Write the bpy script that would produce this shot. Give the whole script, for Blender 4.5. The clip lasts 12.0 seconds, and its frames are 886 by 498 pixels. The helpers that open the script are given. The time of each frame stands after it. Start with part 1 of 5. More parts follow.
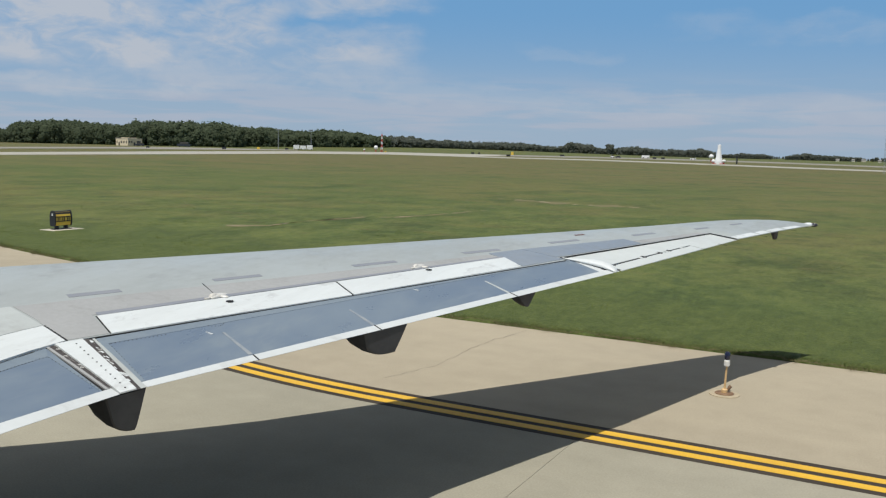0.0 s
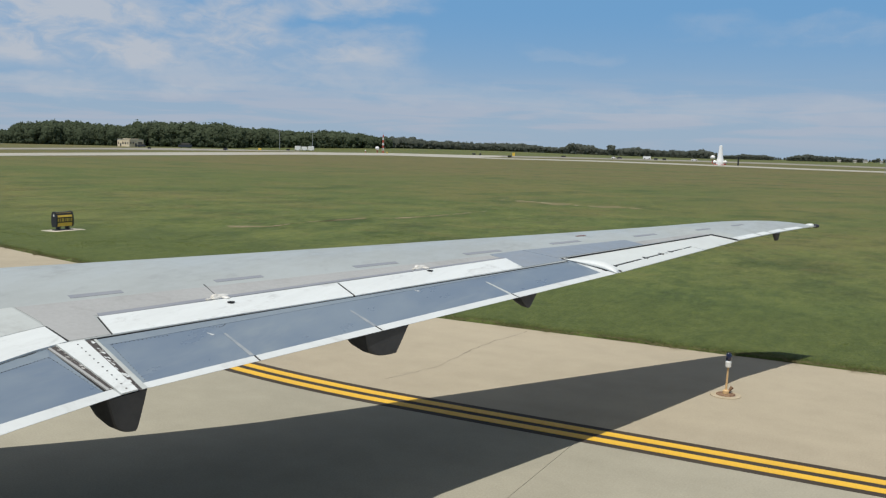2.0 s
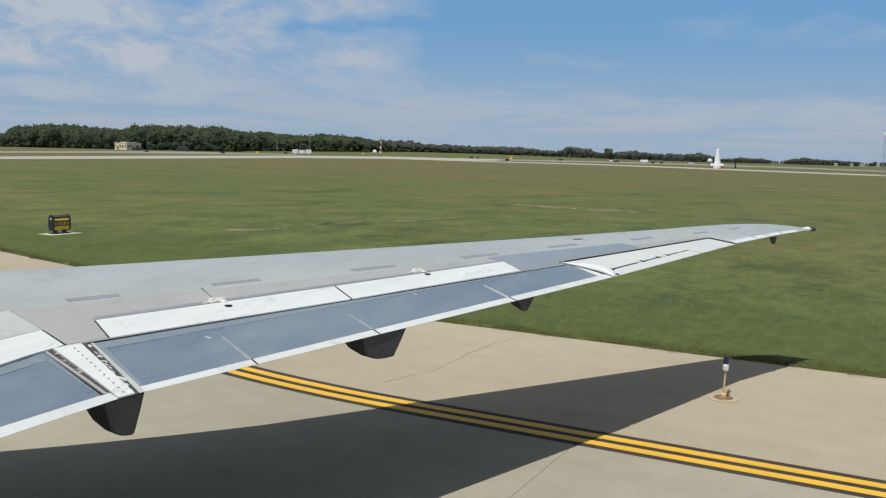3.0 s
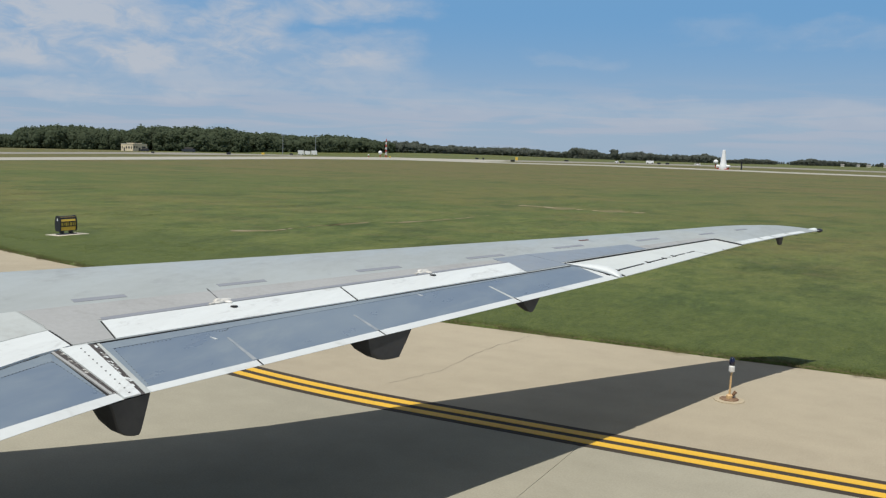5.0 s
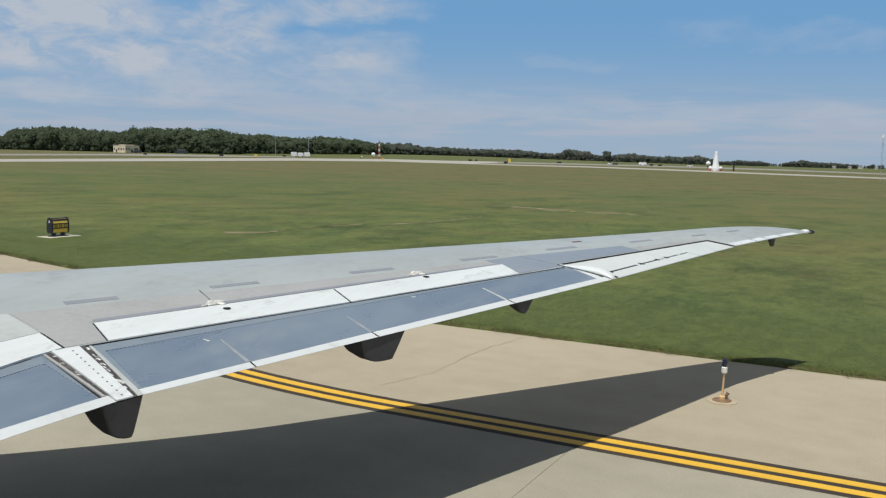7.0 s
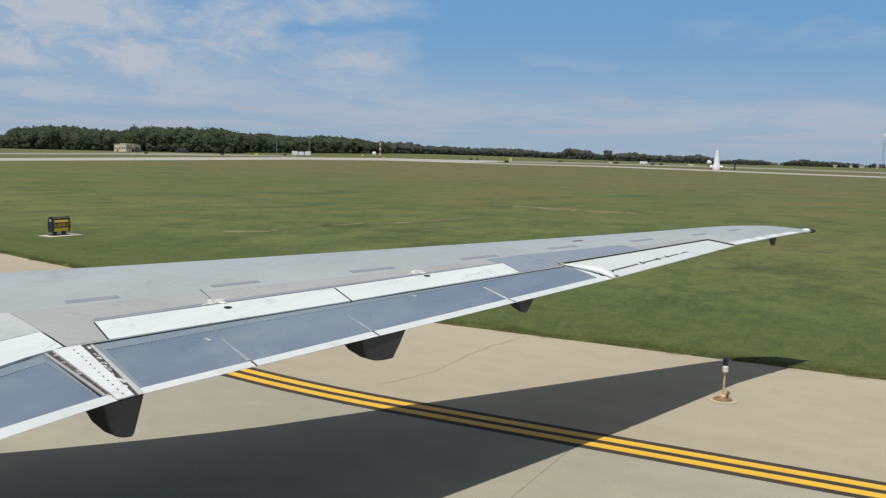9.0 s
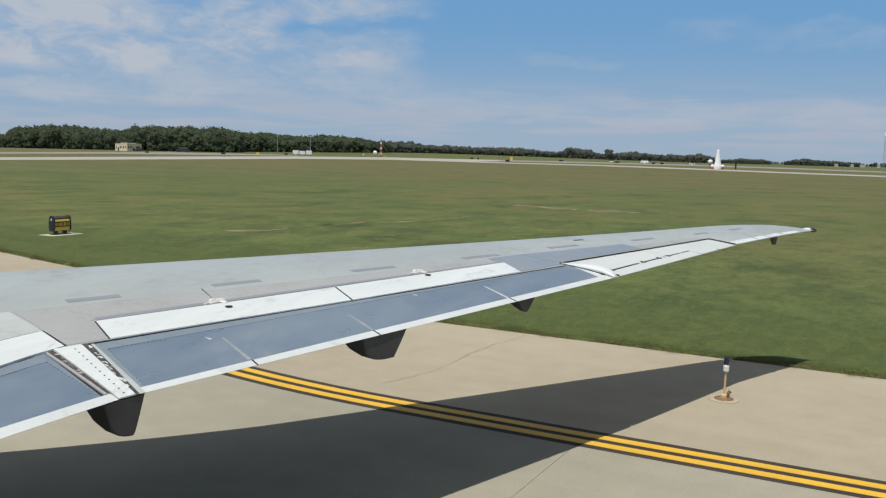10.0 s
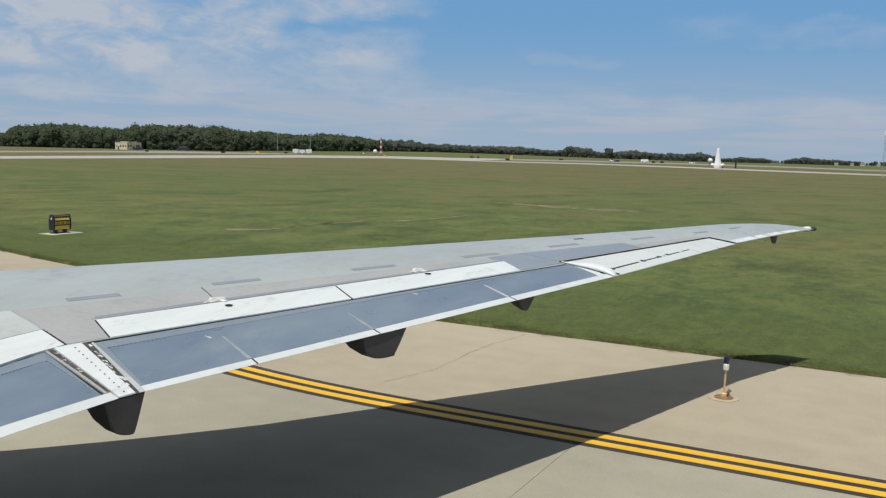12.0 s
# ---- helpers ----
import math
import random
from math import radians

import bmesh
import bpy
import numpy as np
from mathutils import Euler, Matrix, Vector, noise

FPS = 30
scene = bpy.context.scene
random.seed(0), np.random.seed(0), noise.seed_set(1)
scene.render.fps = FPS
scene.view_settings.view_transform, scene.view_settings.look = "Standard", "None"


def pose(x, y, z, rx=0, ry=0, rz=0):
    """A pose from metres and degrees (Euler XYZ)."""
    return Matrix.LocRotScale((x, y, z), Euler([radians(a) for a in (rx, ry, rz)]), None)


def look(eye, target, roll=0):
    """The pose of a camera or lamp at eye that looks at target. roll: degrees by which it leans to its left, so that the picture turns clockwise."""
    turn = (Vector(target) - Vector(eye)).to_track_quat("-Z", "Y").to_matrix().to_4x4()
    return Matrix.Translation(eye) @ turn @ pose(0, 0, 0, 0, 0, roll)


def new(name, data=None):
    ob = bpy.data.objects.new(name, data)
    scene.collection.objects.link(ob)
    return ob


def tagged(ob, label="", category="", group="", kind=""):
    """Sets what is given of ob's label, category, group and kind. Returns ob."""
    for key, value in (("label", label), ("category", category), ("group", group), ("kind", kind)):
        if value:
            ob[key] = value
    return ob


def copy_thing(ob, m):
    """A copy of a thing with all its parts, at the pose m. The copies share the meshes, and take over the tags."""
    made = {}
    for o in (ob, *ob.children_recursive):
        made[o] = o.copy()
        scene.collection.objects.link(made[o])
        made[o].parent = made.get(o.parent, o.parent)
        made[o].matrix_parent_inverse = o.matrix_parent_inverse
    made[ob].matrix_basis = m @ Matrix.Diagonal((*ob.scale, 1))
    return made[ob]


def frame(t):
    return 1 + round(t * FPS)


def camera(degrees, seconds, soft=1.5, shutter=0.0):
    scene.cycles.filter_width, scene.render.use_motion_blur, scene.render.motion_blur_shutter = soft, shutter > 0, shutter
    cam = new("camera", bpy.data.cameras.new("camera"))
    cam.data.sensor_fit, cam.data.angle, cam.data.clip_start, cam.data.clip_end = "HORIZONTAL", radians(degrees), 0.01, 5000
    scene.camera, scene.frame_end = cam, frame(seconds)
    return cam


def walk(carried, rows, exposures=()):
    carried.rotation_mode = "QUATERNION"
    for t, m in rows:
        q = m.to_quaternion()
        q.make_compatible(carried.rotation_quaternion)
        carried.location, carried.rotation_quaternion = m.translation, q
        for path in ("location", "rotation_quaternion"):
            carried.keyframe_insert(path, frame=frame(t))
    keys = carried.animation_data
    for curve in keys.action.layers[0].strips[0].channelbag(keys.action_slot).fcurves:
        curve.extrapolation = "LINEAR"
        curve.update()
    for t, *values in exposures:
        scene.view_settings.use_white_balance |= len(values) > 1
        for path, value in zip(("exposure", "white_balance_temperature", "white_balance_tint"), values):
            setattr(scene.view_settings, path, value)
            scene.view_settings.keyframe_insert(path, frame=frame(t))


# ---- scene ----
# A parked instant of a taxiing airliner: the camera looks out of a cabin window over the right wing.
# x runs aft along the aircraft, y outboard, z up; the pavement is z = 0.
LENS = 54.0
cam = camera(LENS, 12.0, soft=1.25)
EYE, TILT, LEAN, TURN = (0.0, 0.0, 3.4), 83.990, -1.381, 28.145
# seconds, turn to the left and upward tilt of the hand-held camera, in degrees
SWAY = [(0.0, 0.17, -0.51), (0.5, 0.34, -0.565), (1.0, 0.285, -0.56), (1.5, 0.285, -0.455), (2.0, 0.255, -0.45),
        (2.5, 0.06, -0.235), (3.0, 0.09, -0.225), (4.0, 0.30, -0.22), (5.0, 0.45, -0.17), (5.5, 0.285, 0.0),
        (6.0, 0.17, 0.0), (6.5, 0.0, 0.0), (7.0, 0.0, -0.05), (8.0, 0.03, -0.09), (9.0, 0.055, -0.115),
        (9.5, 0.10, -0.165), (10.0, 0.115, -0.17), (10.5, 0.11, -0.12), (11.0, 0.055, -0.22),
        (11.5, 0.055, -0.20), (12.0, 0.115, -0.25)]
walk(cam, [(t, pose(*EYE, TILT + up, LEAN, TURN + left)) for t, left, up in SWAY], [(0.0, 0.0), (12.0, 0.0)])

# ---- sky and sun ----
SUN_OFF = (-0.006, 0.445)      # how far a shadow runs in x and y for one metre of height
sun_dir = Vector((-SUN_OFF[0], -SUN_OFF[1], 1.0)).normalized()
sun = new("sun", bpy.data.lights.new("sun", "SUN"))
sun.data.energy, sun.data.angle, sun.data.color = 3.85, radians(0.55), (0.985, 0.96, 0.885)
sun.matrix_world = look((0, 0, 60), Vector((0, 0, 60)) - sun_dir)


def node(tree, kind, inputs=(), **props):
    n = tree.nodes.new(kind)
    for key, value in props.items():
        setattr(n, key, value)
    for key, value in dict(inputs).items():
        if isinstance(value, bpy.types.NodeSocket):
            tree.links.new(value, n.inputs[key])
        else:
            n.inputs[key].default_value = value
    return n


def maths(tree, op, a, b=0.0, clamp=False):
    return node(tree, "ShaderNodeMath", {0: a, 1: b}, operation=op, use_clamp=clamp).outputs[0]


def mix(tree, fac, a, b, blend="MIX"):
    n = node(tree, "ShaderNodeMix", data_type="RGBA", blend_type=blend)
    for key, value in ((0, fac), (6, a), (7, b)):
        if isinstance(value, bpy.types.NodeSocket):
            tree.links.new(value, n.inputs[key])
        else:
            n.inputs[key].default_value = value if key == 0 else (*value[:3], 1.0)
    return n.outputs[2]


def ramp(tree, value, lo, hi, out_lo=0.0, out_hi=1.0, smooth=True):
    n = node(tree, "ShaderNodeMapRange", {0: value, 1: lo, 2: hi, 3: out_lo, 4: out_hi},
             interpolation_type="SMOOTHSTEP" if smooth else "LINEAR")
    return n.outputs[0]


def noisy(tree, vector, scale, detail=4.0, rough=0.55, distort=0.0):
    return node(tree, "ShaderNodeTexNoise", {"Vector": vector, "Scale": scale, "Detail": detail,
                                             "Roughness": rough, "Distortion": distort}).outputs[0]


def make_world():
    world = bpy.data.worlds.new("daylight")
    world.use_nodes = True
    scene.world = world
    t = world.node_tree
    t.nodes.clear()
    sky = node(t, "ShaderNodeTexSky", sky_type="NISHITA", sun_disc=False,
               sun_elevation=math.asin(sun_dir.z), sun_rotation=math.atan2(sun_dir.x, sun_dir.y),
               altitude=200.0, air_density=1.0, dust_density=1.2, ozone_density=1.6)
    way = node(t, "ShaderNodeTexCoord").outputs["Generated"]
    x, y, z = node(t, "ShaderNodeSeparateXYZ", {0: way}).outputs
    # bearing to the left of the wing's line and height over the horizon, in degrees
    bearing = maths(t, "MULTIPLY", maths(t, "ARCTAN2", maths(t, "MULTIPLY", x, -1.0), y), 180 / math.pi)
    height = maths(t, "MULTIPLY", maths(t, "ARCSINE", z), 180 / math.pi)
    flat = node(t, "ShaderNodeCombineXYZ", {0: maths(t, "MULTIPLY", bearing, 0.1), 1: maths(t, "MULTIPLY", height, 0.17), 2: 0.7}).outputs[0]
    slant = node(t, "ShaderNodeMapping", {"Vector": flat, "Rotation": (0, 0, radians(-14)), "Scale": (0.85, 1.15, 1.0)}).outputs[0]
    broad = noisy(t, slant, 1.7, 5.0, 0.56, 0.4)
    wisps = noisy(t, slant, 5.5, 7.0, 0.62, 0.7)
    density = maths(t, "ADD", maths(t, "MULTIPLY", broad, 0.58), maths(t, "MULTIPLY", wisps, 0.42))
    u = maths(t, "ADD", bearing, maths(t, "MULTIPLY", maths(t, "SUBTRACT", noisy(t, flat, 2.6, 4.0), 0.5), 7.0))
    v = maths(t, "ADD", height, maths(t, "MULTIPLY", maths(t, "SUBTRACT", noisy(t, slant, 3.1, 4.0), 0.5), 2.6))

    def bank(at, up, wide, tall, much):
        """A soft-edged bank of high cloud about a bearing and a height."""
        du = maths(t, "DIVIDE", maths(t, "SUBTRACT", u, at), wide)
        dv = maths(t, "DIVIDE", maths(t, "SUBTRACT", v, up), tall)
        far = maths(t, "ADD", maths(t, "MULTIPLY", du, du), maths(t, "MULTIPLY", dv, dv))
        return ramp(t, far, 1.9, 0.0, 0.0, much)

    total = ramp(t, height, 8.5, 26.0, 0.0, 0.42)
    for b in ((52.0, 7.2, 7.2, 2.4, 0.95), (41.8, 7.9, 3.0, 2.3, 0.75), (34.5, 9.3, 4.2, 0.9, 0.6), (42.0, 4.9, 11.0, 1.5, 0.46),
              (35.0, 6.6, 4.5, 1.2, 0.5), (20.0, 6.25, 3.0, 0.5, 0.17), (11.8, 8.1, 3.2, 0.8, 0.15), (4.6, 7.5, 3.8, 0.8, 0.27),
              (50.0, 3.3, 8.0, 0.55, 0.5), (30.0, 3.6, 9.0, 0.7, 0.22), (12.0, 2.9, 12.0, 0.7, 0.30), (75.0, 8.0, 14.0, 5.0, 0.8)):
        total = maths(t, "ADD", total, bank(*b))
    veil = maths(t, "MULTIPLY", total, ramp(t, density, 0.35, 0.63, 0.28, 1.4), True)
    # clean blue air over a pale lavender haze with faint streaks near the horizon
    air = mix(t, ramp(t, z, 0.0, 0.165), (4.75, 6.35, 8.25), (2.2, 5.0, 8.75))
    streak = node(t, "ShaderNodeMapping", {"Vector": flat, "Rotation": (0, 0, radians(3)), "Scale": (0.5, 3.2, 1.0)}).outputs[0]
    low = maths(t, "MULTIPLY", ramp(t, noisy(t, streak, 2.4, 5.0, 0.55, 0.5), 0.40, 0.62), ramp(t, height, 5.6, 2.4, 0.0, 0.65))
    low = maths(t, "MULTIPLY", low, ramp(t, height, 0.2, 1.6, 0.35, 1.0))
    air = mix(t, low, air, (6.2, 6.75, 8.2))
    high = mix(t, ramp(t, z, 0.2, 0.5, 0.0, 0.8), sky.outputs[0], (1.6, 1.7, 1.9))
    air = mix(t, ramp(t, z, 0.15, 0.6, 0.9, 0.0), high, air)
    cloudy = mix(t, maths(t, "MULTIPLY", veil, 0.88), air, (7.0, 7.5, 8.35))
    back = node(t, "ShaderNodeBackground", {0: cloudy, 1: 0.070})
    out = node(t, "ShaderNodeOutputWorld")
    t.links.new(back.outputs[0], out.inputs[0])


make_world()


# ---- materials ----
def surface(name, colour, second=None, rough=0.6, metal=0.0, grain=12.0, patch=0.6, strength=0.5, bump=0.02, bump_scale=80.0,
            stretch=(1, 1, 1), coat=0.0, specular=0.5, per_object=0.0, dirt=None):
    """A painted, cast or metal surface with two scales of variation between two colours."""
    m = bpy.data.materials.new(name)
    m.use_nodes = True
    t = m.node_tree
    bsdf = t.nodes["Principled BSDF"]
    second = second or tuple(c * 0.82 for c in colour)
    place = node(t, "ShaderNodeMapping", {"Vector": node(t, "ShaderNodeNewGeometry").outputs["Position"], "Scale": stretch}).outputs[0]
    big = noisy(t, place, patch, 4.0)
    small = noisy(t, place, grain, 6.0, 0.65)
    fac = maths(t, "MULTIPLY", ramp(t, maths(t, "ADD", maths(t, "MULTIPLY", big, 0.6), maths(t, "MULTIPLY", small, 0.4)), 0.36, 0.66), strength)
    base = mix(t, fac, colour, second)
    if dirt:
        # smears with a shape of their own: colour, amount, scale, threshold and stretch
        tint, amount, size, edge, pull = dirt
        spread = node(t, "ShaderNodeMapping", {"Vector": place, "Scale": pull, "Location": (3.7, 1.3, 0.0)}).outputs[0]
        smear = maths(t, "ADD", maths(t, "MULTIPLY", noisy(t, spread, size, 6.0, 0.65, 0.6), 0.7), maths(t, "MULTIPLY", noisy(t, spread, size * 5.0, 5.0, 0.7), 0.3))
        base = mix(t, ramp(t, smear, edge[0], edge[1], 0.0, amount), base, tint)
    if per_object:
        rnd = node(t, "ShaderNodeObjectInfo").outputs["Random"]
        base = mix(t, 1.0, base, node(t, "ShaderNodeCombineColor", {i: ramp(t, rnd, 0, 1, 1 - per_object, 1 + per_object, False) for i in range(3)}).outputs[0], "MULTIPLY")
    t.links.new(base, bsdf.inputs["Base Color"])
    t.links.new(ramp(t, small, 0.3, 0.7, max(0.02, rough - 0.08), min(1.0, rough + 0.08)), bsdf.inputs["Roughness"])
    bsdf.inputs["Metallic"].default_value = metal
    bsdf.inputs["Coat Weight"].default_value = coat
    bsdf.inputs["Specular IOR Level"].default_value = specular
    if bump:
        b = node(t, "ShaderNodeBump", {"Strength": 0.6, "Distance": bump, "Height": noisy(t, place, bump_scale, 3.0)})
        t.links.new(b.outputs[0], bsdf.inputs["Normal"])
    return m


SKIN = surface("wing_skin_grey", (0.385, 0.415, 0.415), (0.315, 0.338, 0.338), 0.40, 0.0, 3.0, 0.55, 0.8, 0.0002, 3.0, (1, 0.6, 1), dirt=((0.25, 0.26, 0.265), 0.55, 1.5, (0.53, 0.68), (1.0, 1.6, 1.0)))
WALKWAY = surface("wing_walkway_grey", (0.365, 0.37, 0.372), (0.31, 0.313, 0.315), 0.55, 0.0, 22.0, 1.1, 0.6, 0.0008, 60.0, dirt=((0.26, 0.255, 0.25), 0.5, 1.8, (0.50, 0.66), (1.0, 1.6, 1.0)))
WHITE = surface("white_panel_paint", (0.67, 0.705, 0.715), (0.56, 0.585, 0.59), 0.42, 0.0, 6.0, 1.6, 0.55, 0.0005, 6.0, (2.2, 0.5, 1), dirt=((0.42, 0.43, 0.43), 0.6, 2.6, (0.52, 0.66), (0.8, 2.4, 1.0)))
WHITE_EDGE = surface("white_edge_paint", (0.62, 0.65, 0.66), (0.51, 0.535, 0.545), 0.45, 0.0, 8.0, 1.6, 0.5, 0.0, 6.0, dirt=((0.42, 0.43, 0.42), 0.5, 2.4, (0.52, 0.68), (0.8, 1.6, 1.0)))
# grey paint; reflected sky and cloud are put into the blue and its mottling
FLAP = surface("flap_reflected_sky_blue", (0.130, 0.176, 0.246), (0.188, 0.234, 0.286), 0.34, 0.0, 3.0, 0.9, 0.9, 0.0, 4.0, (1.2, 0.6, 1), dirt=((0.265, 0.305, 0.325), 0.5, 0.9, (0.50, 0.74), (1.6, 0.8, 1.0)))
OFF_WHITE = surface("off_white_skin", (0.48, 0.51, 0.505), (0.41, 0.435, 0.43), 0.45, 0.0, 6.0, 1.2, 0.7, 0.0, 6.0, dirt=((0.36, 0.37, 0.365), 0.6, 2.0, (0.50, 0.66), (1.0, 1.6, 1.0)))
AILERON = surface("aileron_grey_white", (0.60, 0.63, 0.62), (0.51, 0.535, 0.53), 0.42, 0.0, 5.0, 1.4, 0.55, 0.0, 6.0)
FLAP_RIM = surface("flap_rim_grey", (0.205, 0.25, 0.295), (0.165, 0.208, 0.262), 0.4, 0.0, 8.0, 2.0, 0.7, 0.0, 6.0)
PANEL_BLUE = surface("panel_blue_grey", (0.215, 0.25, 0.30), (0.26, 0.29, 0.33), 0.36, 0.0, 5.0, 1.4, 0.7, 0.0, 6.0)
PAD = surface("dark_grey_pad", (0.225, 0.240, 0.275), (0.285, 0.30, 0.33), 0.6, 0.0, 20.0, 2.0, 0.5, 0.001, 60.0)
# hinge fairings are grey; the shade they hang in is put into this colour
FAIRING = surface("fairing_shaded_dark", (0.055, 0.055, 0.06), (0.035, 0.035, 0.04), 0.5, 0.0, 12.0, 2.0, 0.6, 0.0006, 30.0)
# black of wicks, seams and hinges, also standing in for shade in gaps
GAP = surface("gap_shade_and_wick_black", (0.012, 0.012, 0.013), None, 0.8, 0.0, 20.0, 2.0, 0.5, 0.0)
GRIME = surface("grimy_seal", (0.040, 0.035, 0.036), (0.085, 0.075, 0.074), 0.75, 0.0, 40.0, 9.0, 0.8, 0.002, 40.0, dirt=((0.58, 0.58, 0.56), 0.95, 13.0, (0.565, 0.60), (1.0, 1.0, 1.0)))
RIVET = surface("rivet_dark", (0.04, 0.04, 0.045), None, 0.5, 0.3, 20.0, 2.0, 0.4, 0.0)
METAL = surface("worn_bracket_paint", (0.70, 0.69, 0.66), (0.52, 0.49, 0.44), 0.5, 0.1, 30.0, 6.0, 0.8, 0.001, 60.0)
# unseen hull, greyed so that less light bounces into the wing's shadow
HULL = surface("grey_fuselage_paint", (0.40, 0.41, 0.42), None, 0.3, 0.0, 5.0, 0.5, 0.4, 0.0, 6.0, coat=0.3)
RUBBER = surface("tyre_rubber", (0.025, 0.025, 0.026), None, 0.8, 0.0, 30.0, 3.0, 0.5, 0.002, 60.0)
LENS_GLASS = surface("dark_lens", (0.03, 0.03, 0.04), None, 0.1, 0.0, 10.0, 2.0, 0.3, 0.0, coat=0.6)
YELLOW = surface("taxiway_yellow_paint", (0.78, 0.46, 0.035), (0.62, 0.36, 0.04), 0.6, 0.0, 40.0, 1.2, 0.55, 0.001, 120.0)
BLACK = surface("pavement_black_paint", (0.046, 0.036, 0.028), (0.078, 0.064, 0.050), 0.75, 0.0, 35.0, 1.0, 0.6, 0.001, 120.0, specular=0.2)
CRACK = surface("crack_dirt", (0.11, 0.10, 0.085), (0.20, 0.185, 0.15), 0.9, 0.0, 12.0, 2.0, 0.7, 0.0)
WORN = surface("worn_streak_grey", (0.32, 0.34, 0.355), (0.20, 0.24, 0.29), 0.5, 0.0, 14.0, 5.0, 0.9, 0.0)
SEAL = surface("joint_sealant", (0.255, 0.238, 0.192), (0.33, 0.305, 0.245), 0.8, 0.0, 12.0, 2.0, 0.7, 0.0)
PAD_CONCRETE = surface("pad_concrete", (0.55, 0.50, 0.42), (0.42, 0.38, 0.31), 0.85, 0.0, 18.0, 3.0, 0.7, 0.003, 80.0)
RING = surface("collar_concrete", (0.48, 0.40, 0.28), (0.35, 0.29, 0.20), 0.85, 0.0, 18.0, 6.0, 0.8, 0.003, 80.0)
RUST = surface("rusty_can", (0.16, 0.085, 0.05), (0.33, 0.22, 0.13), 0.8, 0.1, 40.0, 14.0, 0.9, 0.002, 60.0)
ORANGE = surface("orange_stem_paint", (0.66, 0.45, 0.23), (0.55, 0.36, 0.18), 0.5, 0.0, 20.0, 5.0, 0.5, 0.0)
COLLAR = surface("light_collar_white", (0.72, 0.72, 0.70), None, 0.4, 0.0, 20.0, 5.0, 0.4, 0.0)
BLUE_LENS = surface("blue_lens", (0.010, 0.013, 0.042), None, 0.12, 0.0, 10.0, 5.0, 0.2, 0.0, coat=0.5)
SIGN_BLACK = surface("sign_black_metal", (0.022, 0.023, 0.028), None, 0.45, 0.0, 12.0, 3.0, 0.5, 0.0)
SIGN_YELLOW = surface("sign_yellow_panel", (0.72, 0.48, 0.06), (0.60, 0.40, 0.07), 0.45, 0.0, 8.0, 2.0, 0.5, 0.0)
STRUCT_WHITE = surface("white_structure_paint", (0.82, 0.82, 0.82), None, 0.5, 0.0, 3.0, 0.3, 0.4, 0.0)
STRUCT_RED = surface("red_structure_paint", (0.55, 0.10, 0.07), None, 0.5, 0.0, 3.0, 0.3, 0.4, 0.0)
TAN_WALL = surface("tan_block_wall", (0.74, 0.63, 0.46), (0.64, 0.53, 0.38), 0.85, 0.0, 0.8, 0.15, 0.6, 0.0)
DARK_OPENING = surface("dark_opening", (0.06, 0.055, 0.05), None, 0.6, 0.0, 1.0, 0.2, 0.4, 0.0)
GALVANISED = surface("galvanised_steel", (0.36, 0.37, 0.38), None, 0.5, 0.5, 3.0, 0.5, 0.5, 0.0)
CAR_DARK = surface("dark_car_paint", (0.03, 0.035, 0.05), None, 0.25, 0.0, 3.0, 0.5, 0.4, 0.0, coat=0.5)
ROOF_PALE = surface("pale_roof_edge", (0.62, 0.58, 0.50), None, 0.8, 0.0, 1.0, 0.2, 0.4, 0.0)
ROOF_GREY = surface("grey_roofing", (0.22, 0.21, 0.20), None, 0.85, 0.0, 1.0, 0.2, 0.5, 0.0)


def concrete(name, light, dark, grooves=0.0, seed=0.0):
    """Weathered pavement: broad stains, mottling, fine aggregate and tyre smears that run along the taxiway."""
    m = bpy.data.materials.new(name)
    m.use_nodes = True
    t = m.node_tree
    bsdf = t.nodes["Principled BSDF"]
    pos = node(t, "ShaderNodeNewGeometry").outputs["Position"]
    place = node(t, "ShaderNodeMapping", {"Vector": pos, "Location": (seed, seed * 1.7, 0)}).outputs[0]
    along = node(t, "ShaderNodeMapping", {"Vector": place, "Scale": (0.12, 1.4, 1.0)}).outputs[0]
    broad = noisy(t, place, 0.16, 4.0, 0.6, 0.4)
    mott = noisy(t, place, 1.6, 6.0, 0.65)
    fine = noisy(t, place, 45.0, 4.0, 0.7)
    streak = noisy(t, along, 1.2, 5.0, 0.6)
    f = maths(t, "ADD", maths(t, "MULTIPLY", broad, 0.54), maths(t, "ADD", maths(t, "MULTIPLY", mott, 0.36), maths(t, "MULTIPLY", streak, 0.10)))
    base = mix(t, ramp(t, f, 0.33, 0.67), dark, light)
    speck = ramp(t, fine, 0.30, 0.72, 0.90, 1.07)
    base = mix(t, 1.0, base, node(t, "ShaderNodeCombineColor", {0: speck, 1: speck, 2: speck}).outputs[0], "MULTIPLY")
    t.links.new(base, bsdf.inputs["Base Color"])
    bsdf.inputs["Roughness"].default_value = 0.88
    bsdf.inputs["Specular IOR Level"].default_value = 0.3
    height = fine
    if grooves:
        wave = node(t, "ShaderNodeTexWave", {"Vector": place, "Scale": 9.0, "Distortion": 0.6, "Detail": 1.0}, wave_type="BANDS", bands_direction="X").outputs[1]
        height = maths(t, "ADD", maths(t, "MULTIPLY", wave, grooves), fine)
    b = node(t, "ShaderNodeBump", {"Strength": 0.4, "Distance": 0.0025, "Height": height})
    t.links.new(b.outputs[0], bsdf.inputs["Normal"])
    return m


